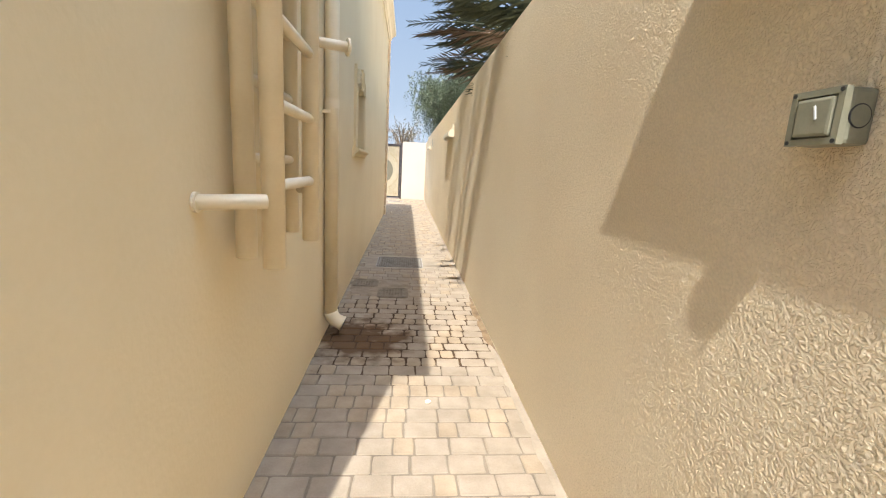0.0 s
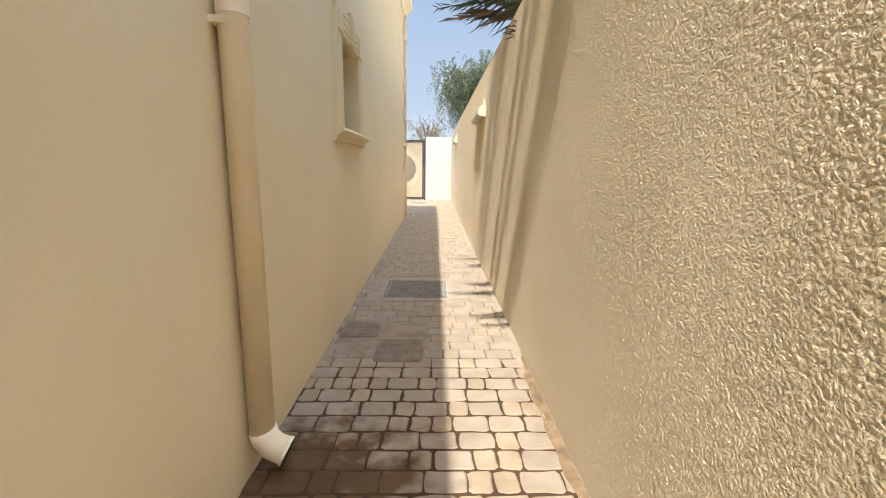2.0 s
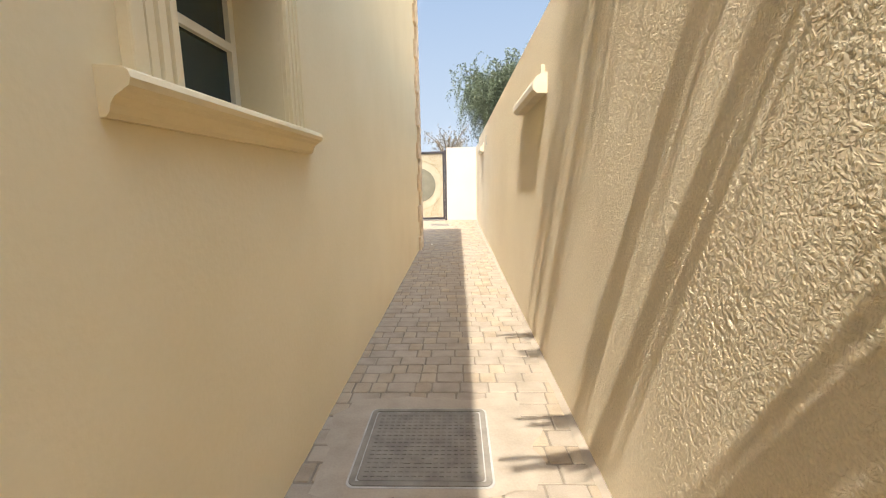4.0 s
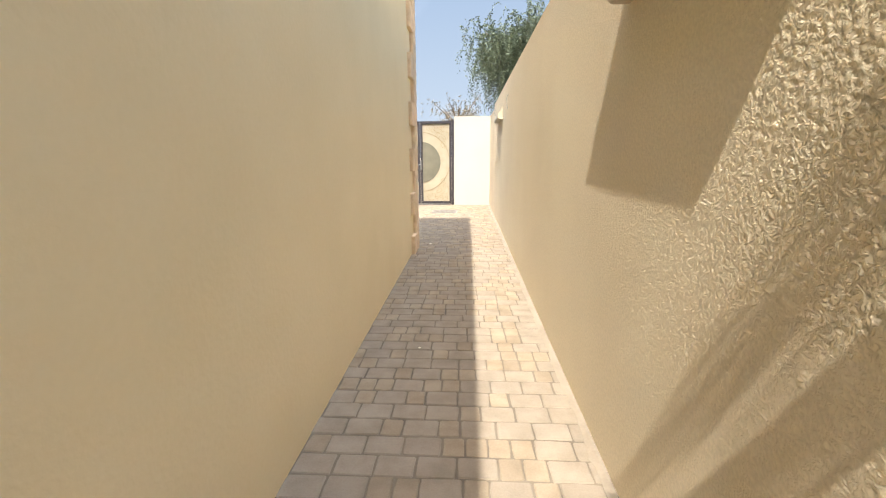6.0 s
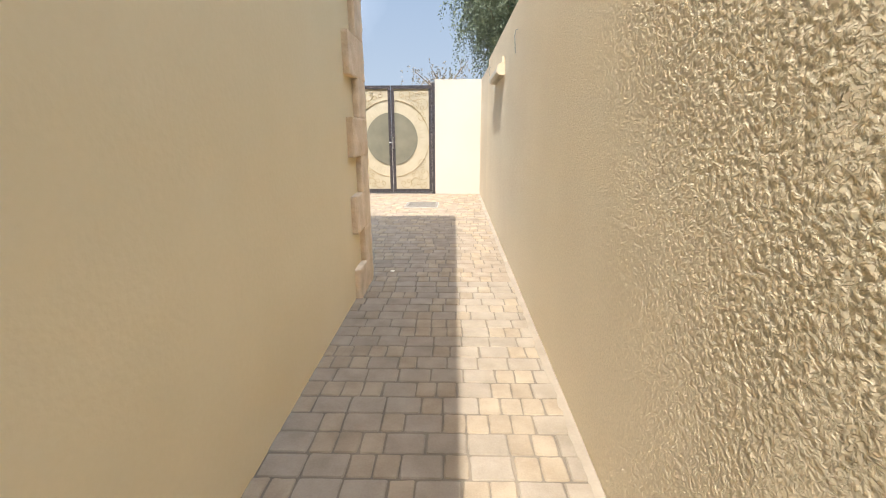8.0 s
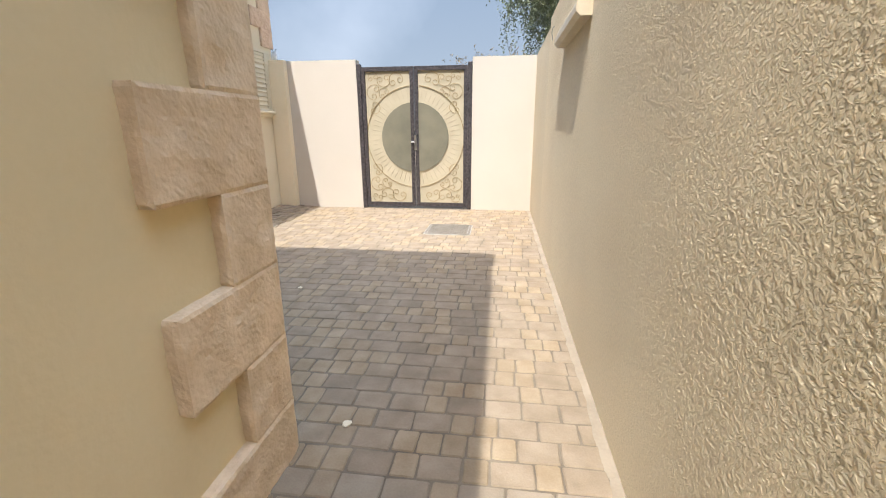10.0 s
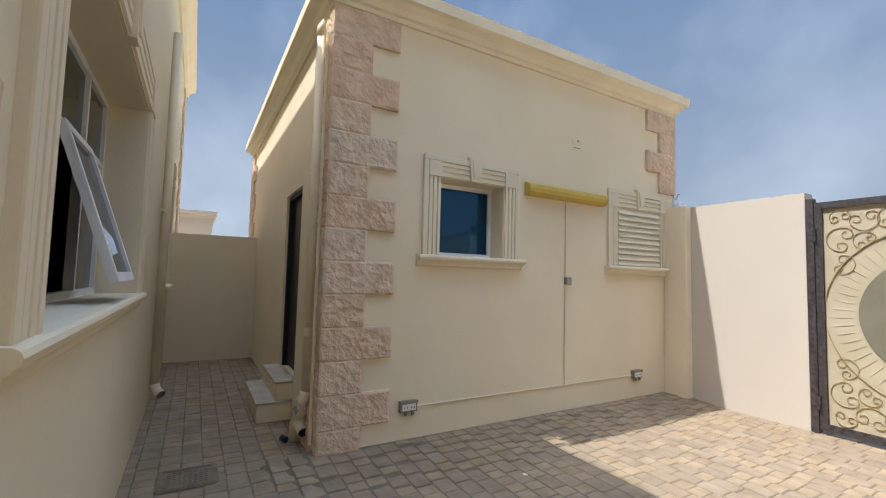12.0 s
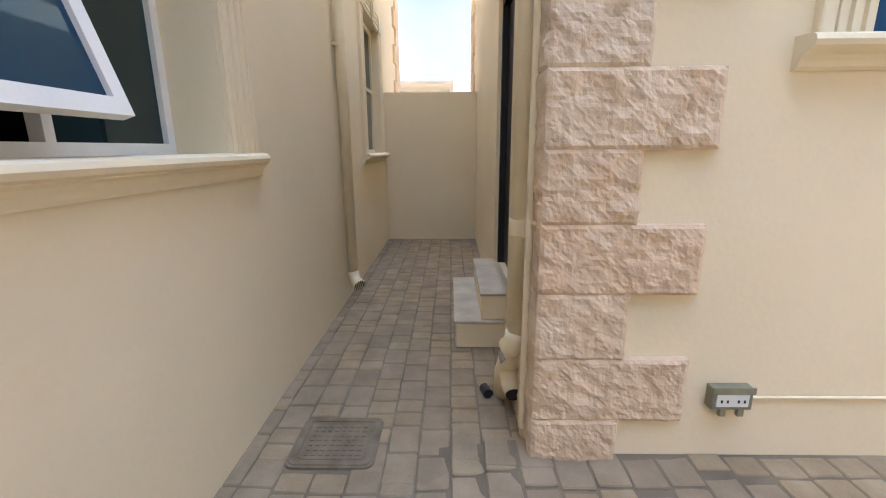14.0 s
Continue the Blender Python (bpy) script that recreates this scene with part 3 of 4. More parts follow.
# ---- door and steps in the passage ----
door = thing("door_1", (-4.79, YS0 + 0.1, 0.4), "black painted door in the side passage, closed", "door")
door["kind"] = "structure"
part("leaf", boxes((DOOR[0] + 0.05, DOOR[1] - 0.05, YS0 + 0.08, YS0 + 0.12, 0.42, 2.44), bevel=0.004), BLACKDOOR, door)
part("door_frame", boxes((DOOR[0], DOOR[0] + 0.05, YS0 + 0.03, YS0 + 0.15, 0.40, 2.49), (DOOR[1] - 0.05, DOOR[1], YS0 + 0.03, YS0 + 0.15, 0.40, 2.49), (DOOR[0] + 0.05, DOOR[1] - 0.05, YS0 + 0.03, YS0 + 0.15, 2.44, 2.49)), BLACKDOOR, door)
steps = thing("door_steps", (-4.8, 15.55, 0), "two plastered steps below the passage door", "steps")
part("step", boxes((-5.35, -4.31, 15.38, YS0, 0.0, 0.185), bevel=0.012), FACADE, steps)
part("tread", boxes((-5.352, -4.30, 15.37, YS0, 0.185, 0.205), bevel=0.007), TREAD, steps)
part("step", boxes((-5.30, -4.33, 15.56, YS0 + 0.05, 0.205, DOOR[2] - 0.02), bevel=0.012), FACADE, steps)
part("tread", boxes((-5.302, -4.32, 15.55, YS0 + 0.05, DOOR[2] - 0.02, DOOR[2]), bevel=0.007), TREAD, steps)

# ---- gate ----
gate = thing("double_gate", (-0.59, YG + 0.02, 0.02), "black iron double gate with cream sheet panels and scrollwork", "gate")
gate["kind"] = "structure"
GC, GZ = -0.59, 1.27
gy = YG + 0.0
for x0, x1 in ((GX0 + 0.005, GX0 + 0.075), (GX1 - 0.075, GX1 - 0.005)):
    part("post", boxes((x0, x1, gy - 0.01, gy + 0.08, 0.0, 2.50), bevel=0.005), IRON, gate)


def clipped_disc(r0, r1, x0, x1, y0, y1, n=72):
    """A ring (or a disc) about the gate's middle, kept between two uprights."""
    bm = bmesh.new()
    outer = bmesh.ops.create_circle(bm, cap_ends=True, segments=n, radius=r1)["verts"]
    bm.transform(Matrix.Translation((GC, 0, GZ)) @ Matrix.Rotation(radians(90), 4, "X"))
    for x, way in ((x0, (-1, 0, 0)), (x1, (1, 0, 0))):
        bmesh.ops.bisect_plane(bm, geom=bm.verts[:] + bm.edges[:] + bm.faces[:], plane_co=(x, 0, 0), plane_no=way, clear_outer=True)
    made = bmesh.ops.extrude_face_region(bm, geom=bm.faces[:])["geom"]
    for v in bm.verts:
        v.co.y = y0
    for v in made:
        if isinstance(v, bmesh.types.BMVert):
            v.co.y = y1
    bmesh.ops.recalc_face_normals(bm, faces=bm.faces)
    return bm


def c_scroll(cx, cz, r, mid, half, y):
    """An arc about (cx, cz) whose two ends curl inwards."""
    def curl(e, way):
        r2 = r * 0.46
        ox, oz = cx + (r - r2) * math.cos(e), cz + (r - r2) * math.sin(e)
        return [(ox + r2 * (1 - 0.55 * k / 14) * math.cos(e + way * k * 0.42), y, oz + r2 * (1 - 0.55 * k / 14) * math.sin(e + way * k * 0.42)) for k in range(1, 15)]

    a0, a1 = radians(mid - half), radians(mid + half)
    arc = [(cx + r * math.cos(a0 + (a1 - a0) * k / 16), y, cz + r * math.sin(a0 + (a1 - a0) * k / 16)) for k in range(17)]
    return curl(a0, -1)[::-1] + arc + curl(a1, 1)


for side, (x0, x1) in ((-1, (GX0 + 0.08, GC - 0.006)), (1, (GC + 0.006, GX1 - 0.08))):
    f = 0.065
    leaf = part("leaf", boxes((x0, x0 + f, gy, gy + 0.05, 0.04, 2.45), (x1 - f, x1, gy, gy + 0.05, 0.04, 2.45), (x0 + f, x1 - f, gy, gy + 0.05, 0.04, 0.11), (x0 + f, x1 - f, gy, gy + 0.05, 2.38, 2.45)), IRON, gate, "black iron leaf frame")
    a, b = x0 + f, x1 - f
    part("sheet", boxes((a, b, gy + 0.03, gy + 0.04, 0.11, 2.38)), PANEL, leaf, "cream sheet panel")
    part("disc", clipped_disc(0, 0.60, a, b, gy + 0.014, gy + 0.028), DISC, leaf, "grey-green round plate")
    ring = bmesh.new()
    arc = [(GC + 0.872 * math.cos(t), GZ + 0.872 * math.sin(t)) for t in [k * math.tau / 120 for k in range(121)]]
    run = []
    for p in arc + [(99, 0)]:
        if a <= p[0] <= b:
            run.append((p[0], gy + 0.02, p[1]))
        else:
            if len(run) > 2:
                bent(ring, run, 0.006, 6)
            run = []
    part("hoop", ring, BRONZE, leaf)
    for k in range(56):
        t = (k + 0.5) * math.tau / 56
        if a + 0.02 < GC + 0.64 * math.cos(t) < b - 0.02 and a + 0.02 < GC + 0.81 * math.cos(t) < b - 0.02:
            ray = bmesh.new()
            bent(ray, [(GC + r * math.cos(t), gy + 0.029, GZ + r * math.sin(t)) for r in (0.635, 0.72, 0.81)], [0.003, 0.006, 0.003], 5)
            part("ray", ray, PANEL, leaf)
    for up in (-1, 1):
        scroll = bmesh.new()
        ox = x0 + f if side < 0 else x1 - f
        oz = 2.38 if up > 0 else 0.11
        sx = 1 if side < 0 else -1
        for cx, cz, r, mid, half in ((0.15, 0.34, 0.125, 200, 105), (0.33, 0.14, 0.115, 75, 105), (0.55, 0.15, 0.125, 250, 100), (0.14, 0.10, 0.085, 250, 95), (0.15, 0.60, 0.10, 20, 100), (0.33, 0.36, 0.09, 230, 100)):
            pts = c_scroll(cx, cz, r, mid, half, gy + 0.022)
            bent(scroll, [(ox + sx * p[0], p[1], oz - up * p[2]) for p in pts], 0.0042, 5)
        part("scrollwork", scroll, BRONZE, leaf, "curled bronze-painted scrollwork")
for x in (GX0 + 0.08, GX1 - 0.08):
    for z in (0.32, 2.1):
        part("hinge", tube(bmesh.new(), (x, gy - 0.018, z - 0.07), (x, gy - 0.018, z + 0.07), 0.018, 10), IRON, gate)
handle = part("handle", boxes((GC - 0.005, GC + 0.035, gy - 0.022, gy, 1.06, 1.32), bevel=0.004), STEEL, gate, "steel lever handle on a plate")
part("lever", tube(bmesh.new(), (GC + 0.015, gy - 0.05, 1.2), (GC - 0.06, gy - 0.05, 1.195), 0.011, 8), STEEL, handle)
part("lock_box", boxes((GC - 0.06, GC - 0.008, gy - 0.01, gy, 0.92, 1.36), bevel=0.004), IRON, gate)

# ---- ladder on the house wall ----
ladder = thing("roof_ladder", (0.08, 2.5, 1.08), "cream painted tubular roof ladder standing off the wall", "ladder")
for x, y, r, z0 in ((0.165, 2.14, 0.042, 1.10), (0.165, 2.77, 0.042, 1.10), (0.035, 2.22, 0.040, 1.12), (0.035, 2.90, 0.040, 1.12)):
    part("rail", tube(bmesh.new(), (x, y, z0), (x, y, 4.9), r, 20), PAINTED, ladder, smooth=True)
for k in range(12):
    z = 1.41 + 0.305 * k
    part("rung", tube(bmesh.new(), (0.165, 2.17, z), (0.165, 2.75, z), 0.024, 14), PAINTED, ladder, smooth=True)
    part("rung", tube(bmesh.new(), (0.035, 2.25, z + 0.1), (0.035, 2.87, z + 0.1), 0.022, 14), PAINTED, ladder, smooth=True)
for y in (2.06, 2.84):
    for z in (1.36, 2.37, 3.6):
        part("bracket", tube(bmesh.new(), (0.165, y, z), (XL, y - 0.12 if y < 2.5 else y + 0.12, z), 0.026, 14), PAINTED, ladder, smooth=True)
        part("flange", tube(bmesh.new(), (XL + 0.001, y - 0.12 if y < 2.5 else y + 0.12, z), (XL + 0.012, y - 0.12 if y < 2.5 else y + 0.12, z), 0.034, 16), PAINTED, ladder)

part("stub", tube(bmesh.new(), (0.165, 2.79, 2.09), (0.33, 2.86, 2.09), 0.026, 14), PAINTED, ladder, smooth=True)
part("flange", tube(bmesh.new(), (0.33, 2.86, 2.09), (0.34, 2.864, 2.09), 0.045, 14), PAINTED, ladder)

# ---- rain pipes ----
def rain_pipe(x, y, z0, z1, out, wall, joints, label, r=0.055, outlet=True):
    """A painted pipe down a wall, with sockets, clips and an outlet shoe turned out."""
    pipe = thing("rain_pipe", (x, y, 0), label, "pipe", "rain pipes")
    part("shaft", tube(bmesh.new(), (x, y, z0), (x, y, z1), r, 24), PAINTED, pipe, smooth=True)
    for z in joints:
        part("socket", tube(bmesh.new(), (x, y, z - 0.06), (x, y, z + 0.012), r + 0.004, 24), PAINTED, pipe)
        part("clip", boxes((min(x, wall[0]) if wall[0] is not None else x - 0.065, max(x, wall[0]) if wall[0] is not None else x + 0.065,
                            y - 0.065 if wall[1] is None else min(y, wall[1]), y + 0.065 if wall[1] is None else max(y, wall[1]), z - 0.10, z - 0.075)), PAINTED, pipe)
    o = Vector(out)
    line = [Vector((x, y, z0 + 0.03)), Vector((x, y, z0 - 0.01)) + o * 0.012, Vector((x, y, z0 - 0.05)) + o * 0.05, Vector((x, y, z0 - 0.075)) + o * 0.11]
    part("shoe", bent(bmesh.new(), line, r + 0.007, 20), PAINTED, pipe, smooth=True)
    if not outlet:
        return pipe
    end = line[-1]
    way = (line[-1] - line[-2]).normalized()
    part("outlet", tube(bmesh.new(), end, end + way * 0.012, r + 0.011, 20), PAINTED, pipe, "pale slotted outlet cap")
    side = way.cross(Vector((0, 0, 1))).normalized()
    up = side.cross(way)
    for k in range(-2, 3):
        c = end + way * 0.013 + side * k * 0.022
        h = math.sqrt(max(0.0, 0.052 ** 2 - (k * 0.022) ** 2))
        part("slot", tube(bmesh.new(), c - up * h, c + up * h, 0.0055, 6), BLACK, pipe)
    return pipe


rain_pipe(XL + 0.062, 4.15, 0.19, 5.12, (0.85, 0.0, 0), (XL, None), (1.99, 4.0), "cream rain pipe down the house wall with slotted outlet")
rain_pipe(-5.32, YH1 + 0.062, 0.24, 4.3, (0.55, 0.55, 0), (None, YH1), (2.3,), "cream rain pipe on the passage side of the house", r=0.046)
rp = rain_pipe(-3.46, YS0 - 0.058, 0.48, 3.78, (-0.30, -0.35, 0), (None, YS0), (2.1, 1.05), "cream rain pipe beside the annex quoins", r=0.048, outlet=False)
part("elbow", bent(bmesh.new(), [(-3.46, YS0 - 0.058, 3.74), (-3.46, YS0 - 0.056, 3.83), (-3.46, YS0 - 0.03, 3.88), (-3.46, YS0 + 0.05, 3.89)], 0.053, 20), PAINTED, rp, smooth=True)
part("conduit", tube(bmesh.new(), (-3.29, YS0 - 0.05, 0.1), (-3.29, YS0 - 0.05, 3.7), 0.016, 10), PAINTED, rp)
gully = thing("gully_trap", (-3.70, 15.65, 0), "broken cream gully pipe with plaster crust at the corner", "drain")
part("body", bent(bmesh.new(), [(-3.56, 15.675, 0.34), (-3.62, 15.665, 0.28), (-3.70, 15.655, 0.16), (-3.73, 15.65, 0.0)], [0.050, 0.060, 0.062, 0.056], 18), PAINTED, gully, smooth=True)
part("hub", bent(bmesh.new(), [(-3.66, 15.66, 0.20), (-3.58, 15.67, 0.16), (-3.52, 15.675, 0.13)], [0.05, 0.054, 0.05], 16), PAINTED, gully, smooth=True)
part("mouth", tube(bmesh.new(), (-3.522, 15.675, 0.13), (-3.512, 15.675, 0.127), 0.042, 16), BLACK, gully)
part("crust", tube(bmesh.new(), (-3.57, 15.64, 0.30), (-3.60, 15.61, 0.335), 0.04, 9, 0.015), CONCRETE, gully)
rub = thing("rubber_cap", (-3.72, 15.55, 0), "small black rubber cap lying on the paving", "cap")
part("cap", tube(bmesh.new(), (-3.75, 15.54, 0.028), (-3.68, 15.56, 0.028), 0.028, 12), BLACK, rub)

# ---- wall lamps on the boundary wall and the annex ----
def batten_lamp(face, u0, u1, z, mat, label, deep=0.115):
    """A long moulded light shelf: rounded cover, end caps and tube."""
    axis, place, out = face
    base = (place, (u0 + u1) / 2, z) if axis == "x" else ((u0 + u1) / 2, place, z)
    lamp = thing("wall_light", base, label, "wall light", "wall lights")
    prof = [(0, 0.0), (deep * 0.72, 0.0), (deep, 0.03), (deep, 0.075), (deep * 0.82, 0.115), (deep * 0.45, 0.14), (0, 0.15), (0, 0.135), (deep * 0.4, 0.125), (deep * 0.8, 0.08), (deep * 0.88, 0.035), (deep * 0.7, 0.015), (0, 0.015)]
    part("cover", extrude_profile(bmesh.new(), [(place + out * w, z + h) for w, h in prof], "y", u0 + 0.012, u1 - 0.012), mat, lamp)
    full = prof[:7]
    for a, b in ((u0, u0 + 0.012), (u1 - 0.012, u1)):
        part("end_cap", extrude_profile(bmesh.new(), [(place + out * w * 1.03, z + h) for w, h in full], "y", a, b), mat, lamp)
    return lamp


FB = ("x", XR, -1)
LAMP = varied("lamp_cover", (0.52, 0.44, 0.305), (0.61, 0.525, 0.38), rough=0.5, scale=9, fine=100, bump=0.1)
for u0, u1, zl, dl in ((0.44, 1.69, 2.06, 0.107), (8.36, 9.50, 2.06, 0.107), (15.92, 17.10, 2.12, 0.10)):
    lamp = batten_lamp(FB, u0, u1, zl, LAMP, "cream moulded light shelf high on the roughcast wall", dl)
    part("bracket", boxes((XR - 0.03, XR, u0 + 0.12, u0 + 0.16, zl + 0.15, zl + 0.23), bevel=0.004), LAMP, lamp)
batten_lamp(FS, 17.90, 19.16, 2.475, YELLOW, "yellow moulded light shelf on the annex wall", deep=0.10)

# ---- electrical fittings ----
switch = thing("outdoor_switch", (XR, 1.25, 1.58), "olive grey weatherproof switch box on the roughcast wall", "switch")
part("body", boxes((XR - 0.055, XR, 1.203, 1.309, 1.590, 1.690), bevel=0.010), OLIVEBOX, switch)
bm = boxes((XR - 0.066, XR - 0.053, 1.203, 1.216, 1.590, 1.690), (XR - 0.066, XR - 0.053, 1.296, 1.309, 1.590, 1.690),
           (XR - 0.066, XR - 0.053, 1.216, 1.296, 1.590, 1.602), (XR - 0.066, XR - 0.053, 1.216, 1.296, 1.678, 1.690))
part("front_frame", bm, OLIVEBOX, switch)
part("rocker_cover", boxes((XR - 0.070, XR - 0.055, 1.219, 1.293, 1.605, 1.675), bevel=0.006), OLIVEBOX, switch, "grey-green rocker cover")
bm = boxes((-0.001, 0.001, -0.002, 0.002, -0.013, 0.013))
bm.transform(Matrix.Translation((XR - 0.0705, 1.25, 1.648)) @ Matrix.Rotation(radians(-14), 4, "X"))
part("mark", bm, WHITEP, switch)
part("knockout", tube(bmesh.new(), (XR - 0.030, 1.2015, 1.640), (XR - 0.030, 1.204, 1.640), 0.019, 24), OLIVEBOX, switch)
part("knockout_groove", tube(bmesh.new(), (XR - 0.030, 1.2022, 1.640), (XR - 0.030, 1.204, 1.640), 0.0215, 24), BLACK, switch)
for y in (1.2095, 1.3025):
    for z in (1.596, 1.684):
        part("screw", tube(bmesh.new(), (XR - 0.0675, y, z), (XR - 0.065, y, z), 0.004, 8), BLACK, switch)
part("conduit", tube(bmesh.new(), (XR - 0.004, 1.222, 1.688), (XR - 0.004, 1.222, 2.12), 0.009, 10), ROUGHCAST, switch)


def socket(y, z, s=1.0):
    """A weatherproof double socket with a hinged cover and two toggles."""
    ob = thing("outdoor_socket", (XS, y + 0.09, z), "grey weatherproof double socket on the annex wall", "socket", "annex sockets")
    part("body", boxes((XS, XS + 0.05, y, y + 0.17 * s, z, z + 0.10 * s), bevel=0.006), OLIVEBOX, ob)
    part("cover", boxes((XS + 0.05, XS + 0.058, y - 0.004, y + 0.174 * s, z + 0.075 * s, z + 0.106 * s), bevel=0.003), OLIVEBOX, ob)
    part("face", boxes((XS + 0.049, XS + 0.054, y + 0.018, y + 0.152 * s, z + 0.016, z + 0.074 * s), bevel=0.002), WHITEP, ob)
    for dy in (0.035, 0.06, 0.105, 0.13):
        part("slot", boxes((XS + 0.053, XS + 0.0556, y + dy * s, y + dy * s + 0.008, z + 0.035 * s, z + 0.048 * s)), BLACK, ob)
    for dy in (0.04, 0.115):
        part("toggle", boxes((XS + 0.03, XS + 0.05, y + dy * s, y + dy * s + 0.026, z - 0.032, z + 0.012), bevel=0.003), OLIVEBOX, ob)
    return ob


socket(16.44, 0.30)
socket(19.72, 0.30)
run = thing("surface_conduit", (XS, 18.2, 0.34), "cream painted surface conduit along the annex wall", "conduit")
part("pipe", tube(bmesh.new(), (XS + 0.010, 16.60, 0.335), (XS + 0.010, 19.73, 0.335), 0.007, 8), FACADE, run)
part("pipe", tube(bmesh.new(), (XS + 0.010, 18.53, 0.336), (XS + 0.010, 18.53, 2.45), 0.010, 8), FACADE, run)
jb = thing("junction_box", (XS, 18.56, 1.5), "small grey junction box on the annex wall", "junction box")
part("body", boxes((XS, XS + 0.045, 18.515, 18.60, 1.49, 1.575), bevel=0.005), OLIVEBOX, jb)
part("lid", boxes((XS + 0.045, XS + 0.050, 18.523, 18.592, 1.498, 1.567), bevel=0.002), GREYBOX, jb)
scar = thing("wall_plate_scar", (XS, 18.7, 3.15), "patch of old fixing marks high on the annex wall", "fixing")
part("patch", boxes((XS, XS + 0.004, 18.64, 18.78, 3.19, 3.27)), FACADE, scar)
part("screw", boxes((XS, XS + 0.010, 18.66, 18.76, 3.15, 3.156)), GREYBOX, scar)
part("screw", boxes((XS, XS + 0.010, 18.72, 18.75, 3.23, 3.25)), GREYBOX, scar)
stub = thing("capped_stub", (XS + 0.16, YG + 0.0, 2.585), "white capped pipe stub on the pier", "pipe")
part("pipe", tube(bmesh.new(), (XS + 0.12, YG - 0.02, 2.585), (XS + 0.12, YG - 0.02, 2.70), 0.045, 16), WHITEP, stub, smooth=True)
part("cap", tube(bmesh.new(), (XS + 0.12, YG - 0.02, 2.70), (XS + 0.12, YG - 0.02, 2.735), 0.045, 16, 0.02), WHITEP, stub, smooth=True)
for d in (-0.02, 0.02):
    part("wire", bent(bmesh.new(), [(XS + 0.12 + d, YG - 0.02, 2.72), (XS + 0.12 + d * 1.5, YG - 0.02, 2.77), (XS + 0.12 + d * 3, YG - 0.02, 2.775)], 0.006, 5), BLACK, stub)
for y, z0, z1 in ((14.9, 2.2, 2.42), (18.1, 2.36, 2.50)):
    cable = thing("loose_cable", (XR, y, z0), "short loose cable end from the boundary wall", "cable")
    part("wire", bent(bmesh.new(), [(XR + 0.01, y, z1), (XR - 0.02, y, z1 - 0.01), (XR - 0.03, y + 0.01, z1 - 0.06), (XR - 0.015, y + 0.02, z0)], 0.005, 5), GREYBOX, cable)

# ---- covers and gullies in the paving ----
def rounded(x0, x1, y0, y1, z0, z1, r, ring=0.0):
    """A flat plate with rounded corners, or a ring of that outline."""
    def outline(d):
        q = max(0.004, r - d)
        pts = []
        for cx, cy, a in ((x1 - d - q, y1 - d - q, 0), (x0 + d + q, y1 - d - q, 90), (x0 + d + q, y0 + d + q, 180), (x1 - d - q, y0 + d + q, 270)):
            pts += [(cx + q * math.cos(radians(a + k * 18)), cy + q * math.sin(radians(a + k * 18))) for k in range(6)]
        return pts

    bm = bmesh.new()
    lines = [(outline(0), z0), (outline(0), z1 - 0.002), (outline(0.002), z1)]
    if ring:
        lines += [(outline(ring), z1), (outline(ring), z0)]
    rows = [[bm.verts.new((x, y, z)) for x, y in pts] for pts, z in lines]
    n = len(rows[0])
    pairs = list(zip(rows, rows[1:])) + ([(rows[-1], rows[0])] if ring else [])
    for a, b in pairs:
        for k in range(n):
            bm.faces.new((a[k], a[(k + 1) % n], b[(k + 1) % n], b[k]))
    if not ring:
        bm.faces.new(rows[0][::-1])
        bm.faces.new(rows[-1])
    bmesh.ops.recalc_face_normals(bm, faces=bm.faces)
    return bm


def cover(x0, x1, y0, y1, mat, label, ribs=True, name="manhole_cover", frame_w=0.03, rim=0.09):
    ob = thing(name, ((x0 + x1) / 2, (y0 + y1) / 2, 0), label, "manhole cover")
    part("surround", rounded(x0 - 0.012, x1 + 0.012, y0 - 0.012, y1 + 0.012, -0.02, 0.0052, 0.045), CONCRETE if rim > 0.05 else mat, ob)
    part("frame", rounded(x0, x1, y0, y1, 0.0, 0.0105, 0.04, frame_w), mat, ob)
    part("lid", rounded(x0 + frame_w + 0.006, x1 - frame_w - 0.006, y0 + frame_w + 0.006, y1 - frame_w - 0.006, 0.0, 0.009, 0.025), mat, ob)
    if ribs:
        bm = bmesh.new()
        step = 0.034
        nx, ny = int((x1 - x0 - 2 * frame_w - 0.03) / step), int((y1 - y0 - 2 * frame_w - 0.03) / step)
        ax, ay = (x0 + x1) / 2 - (nx - 1) * step / 2, (y0 + y1) / 2 - (ny - 1) * step / 2
        for i in range(nx):
            for j in range(ny):
                box(bm, ax + i * step - 0.011, ax + i * step + 0.011, ay + j * step - 0.011, ay + j * step + 0.011, 0.0085, 0.0125)
        tagged(part("tread_studs", bm, mat, ob), kind="stuff")
    return ob


COVERS = [(0.25, 0.945, 6.82, 7.51), (-0.11, 0.53, 18.62, 19.24), (-3.48, -3.14, 14.61, 14.99), (0.37, 0.71, 5.30, 5.68)]
cover(*COVERS[0], COVER, "ribbed grey access cover set in the corridor paving")
mark = thing("cover_mark", (0.58, 7.0, 0.0125), "worn maker's mark bars cast on the access cover", "mark")
for k in range(3):
    part("bar", boxes((0.50 + k * 0.055, 0.535 + k * 0.055, 6.98, 7.03, 0.009, 0.0132)), COVER, mark)
cover(*COVERS[1], COVER, "square grey access cover before the gate")
cover(*COVERS[2], OLDCOVER, "small grey inspection cover at the passage mouth", rim=0.03)
cover(*COVERS[3], OLDCOVER, "small slotted drain cover beside the house", rim=0.03)
COVERS.append((-2.60, -1.94, 14.90, 15.54))
